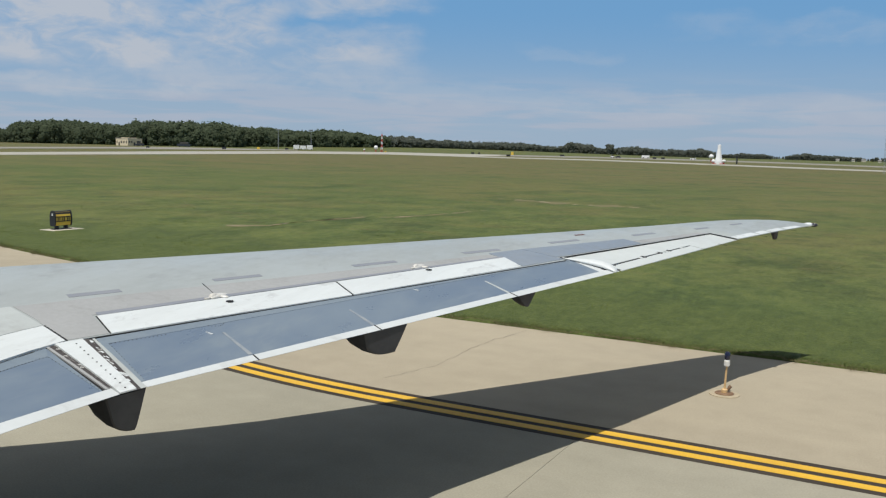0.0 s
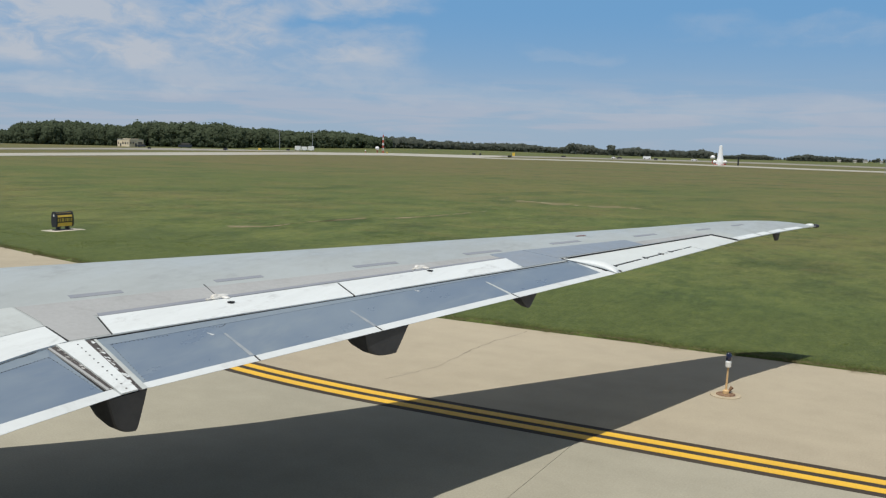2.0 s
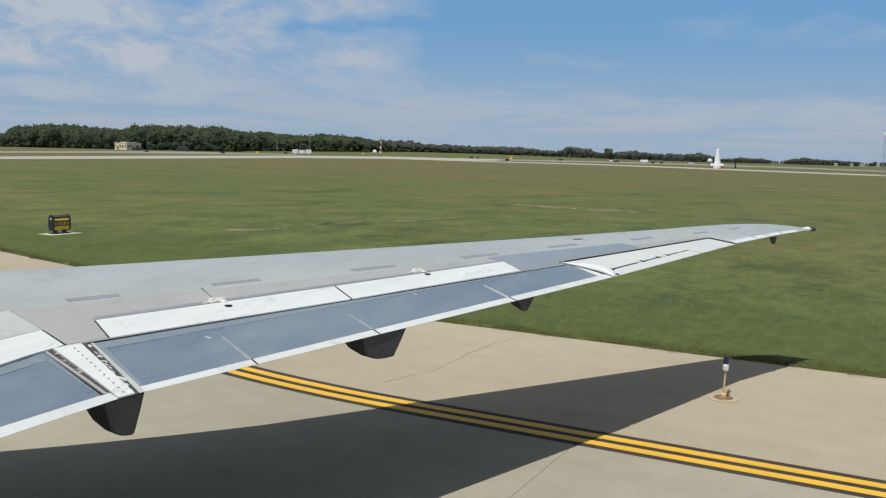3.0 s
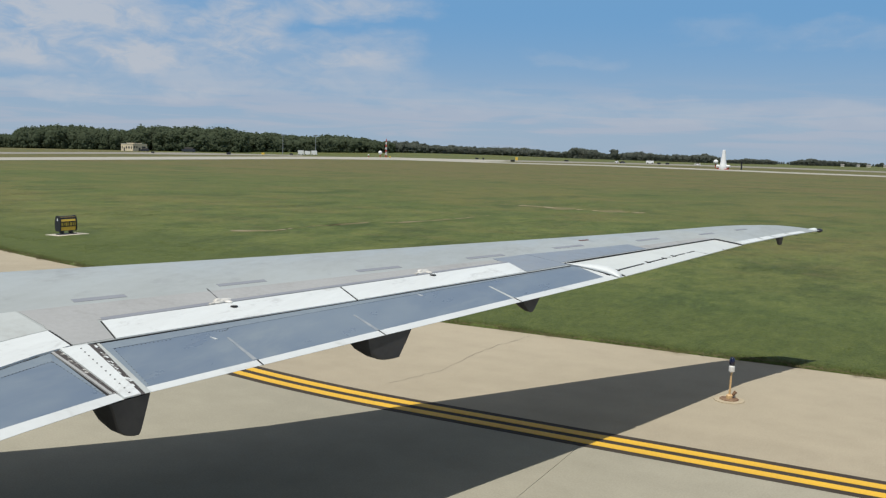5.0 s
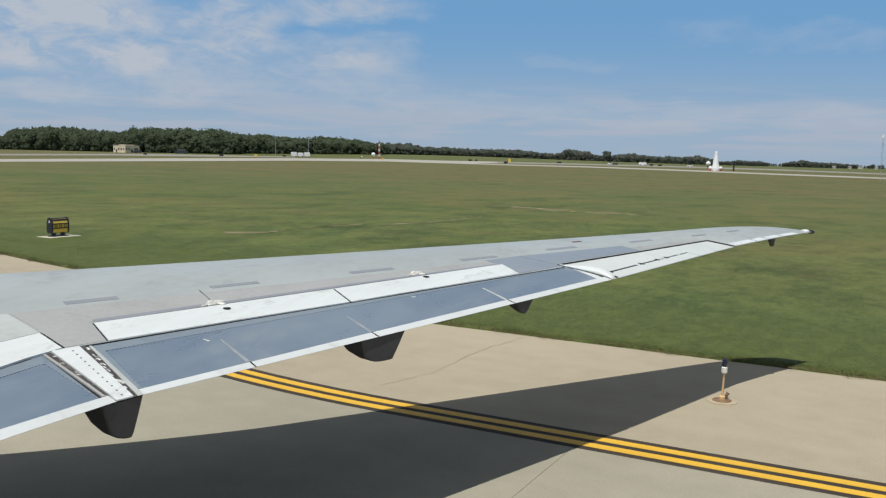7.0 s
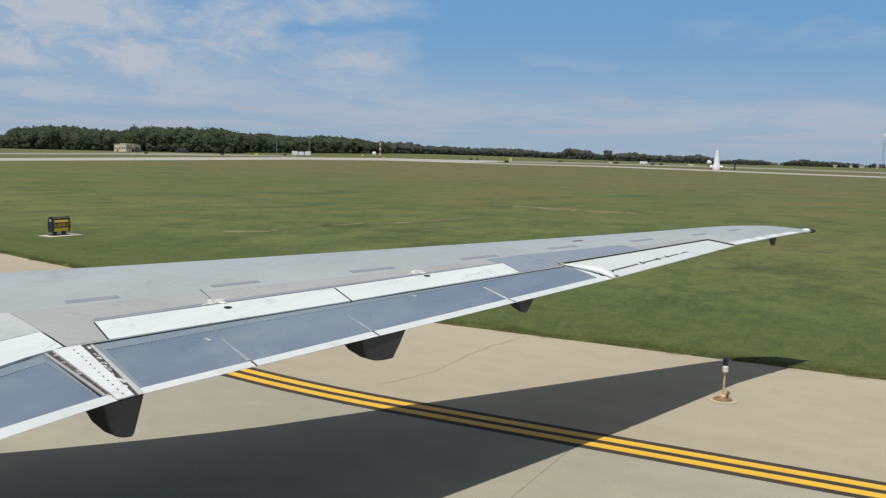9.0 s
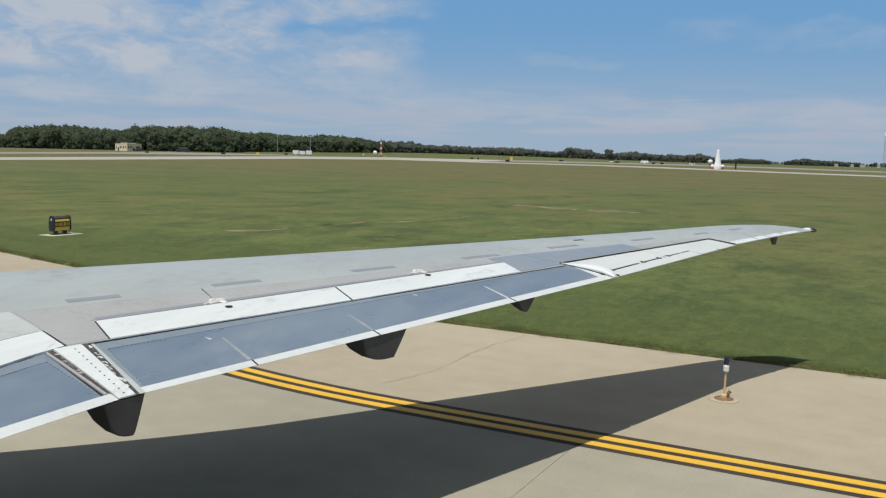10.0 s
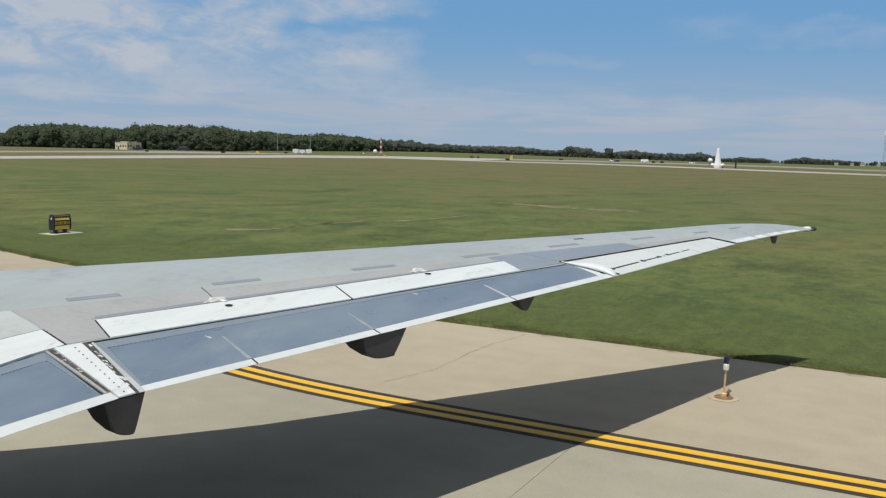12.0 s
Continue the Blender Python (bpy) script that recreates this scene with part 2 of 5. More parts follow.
CONCRETE = concrete("taxiway_concrete", (0.380, 0.352, 0.276), (0.306, 0.284, 0.222), 0.2)
SHOULDER = concrete("shoulder_pavement", (0.425, 0.367, 0.272), (0.350, 0.302, 0.223), 0.0, 31.0)
RUNWAY = concrete("runway_concrete", (0.43, 0.41, 0.36), (0.35, 0.33, 0.285), 0.0, 7.0)


# the lush strip reaches out to y = LUSH[0] * x + LUSH[1]
LUSH = (-0.10, 19.9)


def turf(name, blades=False):
    """Mown airfield grass: green with straw-coloured and dry brown stretches, mowing streaks along the field."""
    m = bpy.data.materials.new(name)
    m.use_nodes = True
    t = m.node_tree
    bsdf = t.nodes["Principled BSDF"]
    pos = node(t, "ShaderNodeNewGeometry").outputs["Position"]
    split = node(t, "ShaderNodeSeparateXYZ", {0: pos})
    flat = node(t, "ShaderNodeCombineXYZ", {0: split.outputs[0], 1: split.outputs[1], 2: 0.0}).outputs[0]

    def turned(angle, stretch):
        return node(t, "ShaderNodeMapping", {"Vector": flat, "Rotation": (0, 0, radians(angle)), "Scale": (stretch, 1.0, 1.0)}).outputs[0]

    swath, cross, mown = turned(9, 0.7), turned(-50, 0.6), turned(24, 0.16)
    broad = noisy(t, swath, 0.05, 4.0, 0.55, 0.8)
    mid = noisy(t, swath, 0.22, 6.0, 0.62, 0.9)
    track = noisy(t, cross, 0.32, 5.0, 0.6, 0.6)
    band = noisy(t, mown, 0.055, 5.0, 0.6, 0.5)
    clump = noisy(t, turned(4, 1.8), 1.1, 7.0, 0.74, 0.1)
    tuft = noisy(t, turned(20, 2.0), 2.6, 7.0, 0.76)
    fine = noisy(t, turned(0, 1.6), 11.0, 5.0, 0.8)
    green = mix(t, ramp(t, tuft, 0.32, 0.68), (0.058, 0.084, 0.022), (0.108, 0.138, 0.038))
    straw = mix(t, ramp(t, tuft, 0.3, 0.7), (0.120, 0.112, 0.036), (0.180, 0.155, 0.058))
    dry = ramp(t, maths(t, "ADD", maths(t, "MULTIPLY", broad, 0.45), maths(t, "ADD", maths(t, "MULTIPLY", mid, 0.30), maths(t, "MULTIPLY", track, 0.25))), 0.42, 0.60)
    # lush beside the pavement, drier in the middle of the field
    away = ramp(t, split.outputs[1], 18.0, 36.0, 0.05, 1.0)
    base = mix(t, maths(t, "MULTIPLY", dry, maths(t, "MULTIPLY", away, 0.75)), green, straw)
    far = maths(t, "MULTIPLY", ramp(t, split.outputs[1], 55.0, 150.0), ramp(t, split.outputs[1], 640.0, 560.0, 0.15, 1.0))
    base = mix(t, maths(t, "MULTIPLY", far, ramp(t, band, 0.36, 0.60, 0.25, 0.85)), base, (0.146, 0.114, 0.050))
    base = mix(t, maths(t, "MULTIPLY", far, ramp(t, band, 0.42, 0.32, 0.0, 0.5)), base, (0.082, 0.100, 0.038))
    blotch = noisy(t, turned(14, 1.2), 0.13, 6.0, 0.64, 0.3)
    base = mix(t, ramp(t, blotch, 0.52, 0.64, 0.0, 0.7), base, (0.052, 0.078, 0.022))
    patch = maths(t, "ADD", maths(t, "MULTIPLY", noisy(t, turned(-20, 1.6), 0.26, 6.0, 0.66, 0.2), 0.55), maths(t, "MULTIPLY", clump, 0.45))
    calm = ramp(t, split.outputs[1], 30.0, 60.0, 1.0, 0.5)
    lit = maths(t, "MULTIPLY", ramp(t, patch, 0.44, 0.66, 0.0, 0.88), maths(t, "MULTIPLY", calm, ramp(t, away, 0.05, 0.5, 0.7, 1.0)))
    base = mix(t, lit, base, (0.160, 0.180, 0.052))
    base = mix(t, maths(t, "MULTIPLY", calm, ramp(t, patch, 0.50, 0.36, 0.0, 0.65)), base, (0.046, 0.066, 0.020))
    rusty = noisy(t, cross, 0.9, 6.0, 0.7, 0.4)
    base = mix(t, maths(t, "MULTIPLY", ramp(t, rusty, 0.55, 0.68, 0.0, 0.45), away), base, (0.158, 0.112, 0.056))
    # an even lush strip along the pavement, left longer than the field
    wander = maths(t, "MULTIPLY", maths(t, "SUBTRACT", noisy(t, turned(0, 0.35), 0.35, 4.0, 0.6), 0.5), 4.0)
    strip_in = maths(t, "ADD", maths(t, "SUBTRACT", split.outputs[1], maths(t, "MULTIPLY", split.outputs[0], LUSH[0])), wander)
    lush = mix(t, ramp(t, maths(t, "ADD", maths(t, "MULTIPLY", clump, 0.5), maths(t, "MULTIPLY", tuft, 0.5)), 0.36, 0.64), (0.062, 0.085, 0.022), (0.110, 0.132, 0.036))
    base = mix(t, ramp(t, strip_in, LUSH[1] + 1.1, LUSH[1] - 1.1, 0.0, 0.88), base, lush)
    shade = ramp(t, fine, 0.25, 0.75, 0.66, 1.34)
    base = mix(t, 1.0, base, node(t, "ShaderNodeCombineColor", {0: shade, 1: shade, 2: shade}).outputs[0], "MULTIPLY")
    if blades:
        rnd = node(t, "ShaderNodeNewGeometry").outputs["Random Per Island"]
        k = ramp(t, rnd, 0.0, 1.0, 0.9, 1.55, False)
        base = mix(t, 1.0, base, node(t, "ShaderNodeCombineColor", {0: k, 1: k, 2: k}).outputs[0], "MULTIPLY")
    t.links.new(base, bsdf.inputs["Base Color"])
    bsdf.inputs["Roughness"].default_value = 0.75
    bsdf.inputs["Specular IOR Level"].default_value = 0.2
    if blades:
        thin = node(t, "ShaderNodeBsdfTranslucent", {0: base})
        both = node(t, "ShaderNodeMixShader", {0: 0.5, 1: bsdf.outputs[0], 2: thin.outputs[0]})
        t.links.new(both.outputs[0], t.nodes["Material Output"].inputs[0])
    else:
        b = node(t, "ShaderNodeBump", {"Strength": 0.8, "Distance": 0.035, "Height": maths(t, "ADD", tuft, fine)})
        t.links.new(b.outputs[0], bsdf.inputs["Normal"])
    return m


FAR_ASPHALT = concrete("far_taxiway_asphalt", (0.30, 0.28, 0.24), (0.24, 0.225, 0.19), 0.0, 17.0)
TURF, BLADES = turf("airfield_turf"), turf("grass_blades", True)


def foliage(name, a, b):
    m = bpy.data.materials.new(name)
    m.use_nodes = True
    t = m.node_tree
    bsdf = t.nodes["Principled BSDF"]
    geo = node(t, "ShaderNodeNewGeometry")
    broad = noisy(t, geo.outputs["Position"], 0.05, 3.0)
    k = maths(t, "ADD", maths(t, "MULTIPLY", geo.outputs["Random Per Island"], 0.25), maths(t, "MULTIPLY", broad, 0.75))
    t.links.new(mix(t, ramp(t, k, 0.15, 0.9), a, b), bsdf.inputs["Base Color"])
    bsdf.inputs["Roughness"].default_value = 0.8
    bsdf.inputs["Specular IOR Level"].default_value = 0.15
    thin = node(t, "ShaderNodeBsdfTranslucent", {0: bsdf.inputs["Base Color"].links[0].from_socket})
    both = node(t, "ShaderNodeMixShader", {0: 0.52, 1: bsdf.outputs[0], 2: thin.outputs[0]})
    t.links.new(both.outputs[0], t.nodes["Material Output"].inputs[0])
    return m


# leaf colour lifted to imitate thin haze in front of the woods
LEAVES = foliage("haze_lifted_leaves", (0.098, 0.125, 0.074), (0.130, 0.158, 0.096))
# paler and greyer still: thicker haze is put into the far leaves' colour
LEAVES_HAZED = foliage("haze_paled_leaves", (0.135, 0.152, 0.126), (0.165, 0.180, 0.146))


# ---- mesh helpers ----
def part(name, bm, material, parent=None, label="", smooth=False):
    """Links a bmesh as one mesh object, under a thing or a part where parent is given."""
    data = bpy.data.meshes.new(name)
    bmesh.ops.recalc_face_normals(bm, faces=bm.faces)
    bm.to_mesh(data)
    bm.free()
    data.materials.append(material)
    if smooth:
        data.polygons.foreach_set("use_smooth", [True] * len(data.polygons))
    ob = new(name, data)
    if parent is not None:
        ob.parent = parent
        ob.matrix_parent_inverse = parent.matrix_basis.inverted()
    return tagged(ob, label)


def thing(name, at=(0, 0, 0), turn=0.0):
    ob = new(name)
    ob.empty_display_size = 0.2
    ob.matrix_basis = pose(*at, 0, 0, turn)
    return ob


def add_box(bm, lo, hi, bevel=0.0):
    made = bmesh.ops.create_cube(bm, size=1.0)["verts"]
    for v in made:
        v.co = Vector([lo[i] + (v.co[i] + 0.5) * (hi[i] - lo[i]) for i in range(3)])
    if bevel:
        edges = list({e for v in made for e in v.link_edges})
        bmesh.ops.bevel(bm, geom=edges, offset=bevel, segments=2, profile=0.5, affect="EDGES")
    return bm


def box(lo, hi, bevel=0.0):
    return add_box(bmesh.new(), lo, hi, bevel)


def add_lathe(bm, profile, centre=(0, 0, 0), axis="z", sides=20):
    """Turns a profile of (radius, height) about an axis."""
    rings = []
    for r, h in profile:
        ring = []
        for i in range(sides):
            a = 2 * math.pi * i / sides
            p = {"z": (r * math.cos(a), r * math.sin(a), h), "y": (r * math.cos(a), h, r * math.sin(a)),
                 "x": (h, r * math.cos(a), r * math.sin(a))}[axis]
            ring.append(bm.verts.new(Vector(p) + Vector(centre)))
        rings.append(ring)
    for a, b in zip(rings, rings[1:]):
        for i in range(sides):
            bm.faces.new((a[i], a[(i + 1) % sides], b[(i + 1) % sides], b[i]))
    bm.faces.new(rings[0])
    bm.faces.new(rings[-1])
    return bm


def lathe(profile, centre=(0, 0, 0), axis="z", sides=20):
    return add_lathe(bmesh.new(), profile, centre, axis, sides)


def add_tube(bm, a, b, ra, rb=None, sides=8):
    """A tapered round bar from a to b."""
    a, b, rb = Vector(a), Vector(b), ra if rb is None else rb
    turn = (b - a).to_track_quat("Z", "Y").to_matrix()
    rings = [[bm.verts.new(p + turn @ Vector((r * math.cos(2 * math.pi * i / sides), r * math.sin(2 * math.pi * i / sides), 0)))
              for i in range(sides)] for p, r in ((a, ra), (b, rb))]
    for i in range(sides):
        bm.faces.new((rings[0][i], rings[0][(i + 1) % sides], rings[1][(i + 1) % sides], rings[1][i]))
    bm.faces.new(rings[0][::-1])
    bm.faces.new(rings[1])
    return bm


def add_prism(bm, outline, lift):
    """A closed outline in space, pushed along lift into a solid."""
    low = [bm.verts.new(p) for p in outline]
    high = [bm.verts.new(Vector(p) + Vector(lift)) for p in outline]
    n = len(low)
    for i in range(n):
        bm.faces.new((low[i], low[(i + 1) % n], high[(i + 1) % n], high[i]))
    bm.faces.new(low[::-1])
    bm.faces.new(high)
    return bm


def soften_all(ob):
    ob.data.polygons.foreach_set("use_smooth", [True] * len(ob.data.polygons))
    return ob


def mesh_object(name, verts, faces, material, smooth=False):
    data = bpy.data.meshes.new(name)
    data.from_pydata(verts, [], faces)
    data.materials.append(material)
    if smooth:
        data.polygons.foreach_set("use_smooth", [True] * len(data.polygons))
    data.update()
    return new(name, data)


# ---- ground ----
def grass_edge(x):
    """Outer edge of the taxiway shoulder, curved outward ahead to fit the camera's view."""
    if x > -8.0:
        return 15.38
    d = min(-8.0 - x, 17.0)
    return 15.38 + 0.0073 * d * d + 0.25 * max(0.0, -25.0 - x)


def line_y(x):
    """Centre of the double edge line."""
    d = max(0.0, min(-6.0 - x, 6.0))
    return 9.90 + 0.028 * d * d + 0.30 * max(0.0, -12.0 - x) + 0.012 * max(0.0, min(x + 6.0, 6.0))


def land(x, y):
    """Height of the country: flat as far as the runways, raised before the woods to fit the camera's view."""
    d = min(1.0, max(0.0, (math.hypot(x, y) - 860.0) / 240.0))
    q = (math.degrees(math.atan2(-x, y)) - 29.0) / 12.5
    return 5.0 * d * d * (3 - 2 * d) * math.exp(-q * q)


def country():
    """One sheet of ground in rings about the aircraft, out to the horizon."""
    bm = bmesh.new()
    last = None
    for r in (30, 90, 200, 400, 650, 860, 890, 920, 960, 1000, 1050, 1100, 1300, 1700, 2600, 6500):
        ring = []
        for i in range(144):
            x, y = r * math.sin(i / 72 * math.pi), r * math.cos(i / 72 * math.pi)
            ring.append(bm.verts.new((x, y, -0.03 + land(x, y))))
        for i in range(144) if last else ():
            bm.faces.new((last[i], ring[i], ring[(i + 1) % 144], last[(i + 1) % 144]))
        if not last:
            bm.faces.new(ring)
        last = ring
    return bm


ground = tagged(part("ground", country(), TURF), "flat mown green and straw-brown airfield grass", "ground", kind="structure")


def strip(name, corners, material, top, thick, label, category):
    bm = add_prism(bmesh.new(), [(x, y, top - thick) for x, y in corners], (0, 0, thick))
    return tagged(part(name, bm, material), label, category, kind="structure")


# concrete taxiway under the aircraft, in slabs with sealed joints
taxiway = strip("taxiway", [(-90, -14), (60, -14), (60, 9.4), (-90, 9.4)], SEAL, -0.005, 0.06,
                "pale grey-beige concrete taxiway with sealed joints", "taxiway")
xs = [-3.3 + 7.6 * i for i in range(-11, 8)]
ys = [-13.9, -7.85, -1.8, 4.25]


def span(a, b, step):
    n = max(1, math.ceil((b - a) / step))
    return [a + (b - a) * i / n for i in range(n + 1)]


def band(x0, x1, low, high, bottom, top, step=1.0):
    """A solid band along x between the curves low(x) and high(x)."""
    bm = bmesh.new()
    rows = [[bm.verts.new((x, low(x), bottom)), bm.verts.new((x, high(x), bottom)),
             bm.verts.new((x, high(x), top)), bm.verts.new((x, low(x), top))] for x in span(x0, x1, step)]
    for a, b in zip(rows, rows[1:]):
        for i in range(4):
            bm.faces.new((a[i], a[(i + 1) % 4], b[(i + 1) % 4], b[i]))
    bm.faces.new(rows[0])
    bm.faces.new(rows[-1][::-1])
    return bm


for x0, x1 in zip(xs, xs[1:]):
    for i, y0 in enumerate(ys):
        last = i == len(ys) - 1
        high = (lambda x: line_y(x) + 0.02) if last else (lambda x, y=ys[i + 1 if not last else i]: y - 0.014)
        part("concrete_slab", band(x0 + 0.003, x1 - 0.003, lambda x, y=y0: y, high, -0.06, 0.0, 1.3 if last else 8.0), CONCRETE, taxiway)

shoulder = tagged(part("shoulder", band(-90, 60, lambda x: line_y(x) + 0.035, grass_edge, -0.06, 0.0, 1.0), SHOULDER),
                  "tan paved taxiway shoulder with thin cracks", "pavement", kind="structure")


def verge_edge(x):
    return grass_edge(x) + 0.025 + 0.10 * noise.noise((x * 0.8, 3.0, 0.0)) + 0.05 * noise.noise((x * 5.0, 9.0, 0.0))


SOIL = surface("dry_soil", (0.115, 0.085, 0.050), (0.19, 0.15, 0.085), 0.95, 0.0, 30.0, 3.0, 0.9, 0.01, 40.0)
tagged(part("verge", band(-60, 30, verge_edge, lambda x: grass_edge(x) + 0.16, -0.05, -0.014, 0.12), SOIL), "ragged strip of dry brown soil along the pavement", "verge", kind="structure")


def turf_sheet():
    """The thick mown turf: a ragged lip beside the pavement, level beyond it and running out into the field."""
    bm = bmesh.new()
    last = None
    for x in [-140.0 + 4.0 * i for i in range(20)] + span(-60.0, 30.0, 0.12) + [34.0 + 4.0 * i for i in range(8)]:
        y = verge_edge(x) + 0.03
        row = [bm.verts.new(p) for p in ((x, y, -0.04), (x, y + 0.015, 0.012), (x, y + 0.06, 0.036), (x, y + 0.4, 0.048), (x, max(80.0, y + 1.0), 0.048), (x, max(95.0, y + 2.0), -0.034))]
        for a, b, c, d in zip(last, last[1:], row[1:], row) if last else ():
            bm.faces.new((a, b, c, d))
        last = row
    return bm


tagged(soften_all(part("turf", turf_sheet(), TURF)), "thick mown green turf beside the pavement", "turf", kind="structure")


def crack(points, width, parent, seed):
    """A wandering crack: a thin dark ribbon of uneven width just over the pavement."""
    rng = random.Random(seed)
    path = []
    for (xa, ya), (xb, yb) in zip(points, points[1:]):
        for k in range(9):
            f = k / 9
            path.append((xa + (xb - xa) * f + rng.uniform(-0.035, 0.035), ya + (yb - ya) * f))
    bm = bmesh.new()
    rows = []
    for x, y in path:
        w = width * rng.uniform(0.35, 1.3)
        rows.append((bm.verts.new((x - w, y, 0.003)), bm.verts.new((x + w, y, 0.003))))
    for a, b in zip(rows, rows[1:]):
        bm.faces.new((a[0], a[1], b[1], b[0]))
    return part("crack", bm, CRACK, parent, "thin dark crack")


crack([(0.30, 15.3), (0.33, 13.67), (0.16, 12.8), (0.25, 11.6), (0.33, 10.4)], 0.009, shoulder, 3)
crack([(2.15, 15.3), (2.22, 14.2), (2.02, 13.5)], 0.010, shoulder, 4)
crack([(-6.3, 15.2), (-6.5, 13.6), (-6.4, 12.0), (-6.7, 10.6)], 0.004, shoulder, 5)
crack([(-16.4, 15.6), (-16.2, 13.6), (-16.6, 12.6)], 0.010, shoulder, 6)
crack([(7.6, 15.3), (7.4, 13.0), (7.7, 10.4)], 0.010, shoulder, 8)

# double yellow edge line with its black border, broken where the holding position marking meets it
MARK = (-27.0, -23.9)
edge_marking = thing("taxiway_edge_marking", (-2.6, 9.88, 0))
for x0, x1 in ((-45.0, MARK[0]), (MARK[1], 40.0)):
    part("border", band(x0, x1, lambda x: line_y(x) - 0.315, lambda x: line_y(x) + 0.335, -0.002, 0.004, 0.6), BLACK, edge_marking, "black painted border")
    for off in (-0.135, 0.135):
        x_in = 0.18 if x0 > -40 else -0.18
        part("line", band(x0 + max(0, x_in), x1 + min(0, x_in), lambda x, o=off: line_y(x) + o - 0.073, lambda x, o=off: line_y(x) + o + 0.073, -0.002, 0.008, 0.6),
             YELLOW, edge_marking, "yellow painted line")
tagged(edge_marking, "double yellow painted edge line with black border on pavement", "taxiway marking", kind="structure")

# ladder-shaped holding position marking across the taxiway
hold_marking = thing("holding_position_marking", (MARK[0], 0, 0))
MARK_END = line_y(MARK[0]) + 0.335
part("border", box((MARK[0], -12.0, -0.002), (MARK[1], MARK_END, 0.005)), BLACK, hold_marking, "black painted background")
for x0, x1 in ((0.47, 1.12), (2.25, 2.85)):
    part("bar", box((MARK[0] + x0, -11.8, -0.002), (MARK[0] + x1, MARK_END - 0.13, 0.009)), YELLOW, hold_marking, "wide yellow bar")
for i in range(10):
    for y in (1.16, 0.58):
        top = MARK_END - y - 2.5 * i
        part("rung", box((MARK[0] + 1.12, top, -0.002), (MARK[0] + 2.25, top + 0.24, 0.009)), YELLOW, hold_marking, "yellow rung")
tagged(hold_marking, "yellow ladder-shaped holding position marking painted on black", "taxiway marking", kind="structure")

# far runways and taxiways across the field
strip("runway", [(-201.1, 131.8), (-268.5, 263.7), (-363.8, 470.4), (-416.3, 676.3), (-354.2, 679.0), (-335.9, 759.9), (-246.9, 558.5), (-210.6, 403.9),
                 (-255.4, 414.9), (-246.3, 318.5), (-200.4, 196.8), (-169.9, 111.3)], RUNWAY, 0.02, 0.1, "pale concrete runway across the airfield grass", "runway")
strip("runway", [(-335.7, 733.6), (-282.0, 805.0), (-185.0, 810.0), (-87.3, 707.3), (-11.6, 548.8), (7.7, 501.2), (6.5, 423.8), (-9.6, 455.8),
                 (-67.7, 548.5), (-136.2, 606.7), (-201.6, 602.1), (-245.8, 537.2)], FAR_ASPHALT, 0.03, 0.1, "broad grey runway beyond the grass", "runway")
strip("far_taxiway", [(-239.6, 459.4), (-202.7, 443.2), (-154.1, 460.3), (-92.2, 410.9), (-43.9, 356.8), (-6.8, 325.4), (4.9, 315.2), (4.4, 282.7),
                      (-6.0, 290.3), (-38.5, 313.0), (-79.3, 353.8), (-132.5, 395.8), (-178.1, 389.4), (-212.5, 407.4)], RUNWAY, 0.024, 0.1, "pale concrete taxiway crossing the field", "taxiway")
strip("far_taxiway", [(-361.3, 236.9), (-347.2, 243.1), (-465.3, 407.1), (-547.4, 537.8), (-537.2, 594.9), (-503.4, 650.9), (-430.7, 556.9), (-384.5, 425.8),
                      (-358.7, 352.3), (-350.3, 306.5), (-285.9, 200.1), (-297.3, 195.0)], FAR_ASPHALT, 0.034, 0.1, "thin grey taxiway strip before the woods", "taxiway")

# a broken line of bare earth where the field has washed out
def washout(paths, seed, wide, off, z, material, label):
    rng = random.Random(seed)
    bm = bmesh.new()
    for path in paths:
        line = []
        for (xa, ya), (xb, yb) in zip(path, path[1:]):
            n = max(2, int(math.dist((xa, ya), (xb, yb)) / 0.35))
            line += [(xa + (xb - xa) * k / n, ya + (yb - ya) * k / n) for k in range(n)]
        last = None
        for k, (x, y) in enumerate(line):
            g = noise.noise((x * 0.5, y * 0.5, seed)) + 0.5 * noise.noise((x * 1.9, y * 1.9, seed))
            w = wide * max(0.0, g + off)
            if w < 0.03:
                last = None
                continue
            dx, dy = rng.uniform(-0.12, 0.12), rng.uniform(-0.12, 0.12)
            now = (bm.verts.new((x + dx, y + dy - w, z)), bm.verts.new((x + dx, y + dy + w * rng.uniform(0.6, 1.2), z)))
            if last:
                bm.faces.new((last[0], now[0], now[1], last[1]))
            last = now
    loose = [v for v in bm.verts if not v.link_faces]
    bmesh.ops.delete(bm, geom=loose, context="VERTS")
    return tagged(part("bare_earth", bm, material), label, "bare earth", kind="stuff")


BARE = surface("bare_earth", (0.26, 0.20, 0.125), (0.40, 0.33, 0.23), 0.95, 0.0, 6.0, 0.8, 0.9, 0.01, 20.0)
STRAW = surface("dead_grass", (0.150, 0.135, 0.058), (0.205, 0.165, 0.085), 0.95, 0.0, 5.0, 0.8, 0.9, 0.02, 12.0)
GULLY = [[(-25.0, 27.6), (-23.6, 28.6), (-24.0, 31.6), (-23.4, 34.4), (-21.9, 37.2), (-21.3, 41.0), (-21.2, 44.8)],
         [(-25.6, 55.9), (-22.8, 55.4), (-19.9, 54.3), (-17.9, 54.1), (-14.7, 54.6)]]
washout(GULLY, 3.0, 0.75, 0.12, 0.058, BARE, "broken line of dry bare earth in the grass")
washout(GULLY, 8.0, 1.8, 0.30, 0.053, STRAW, "patches of dead brown grass along a gully")

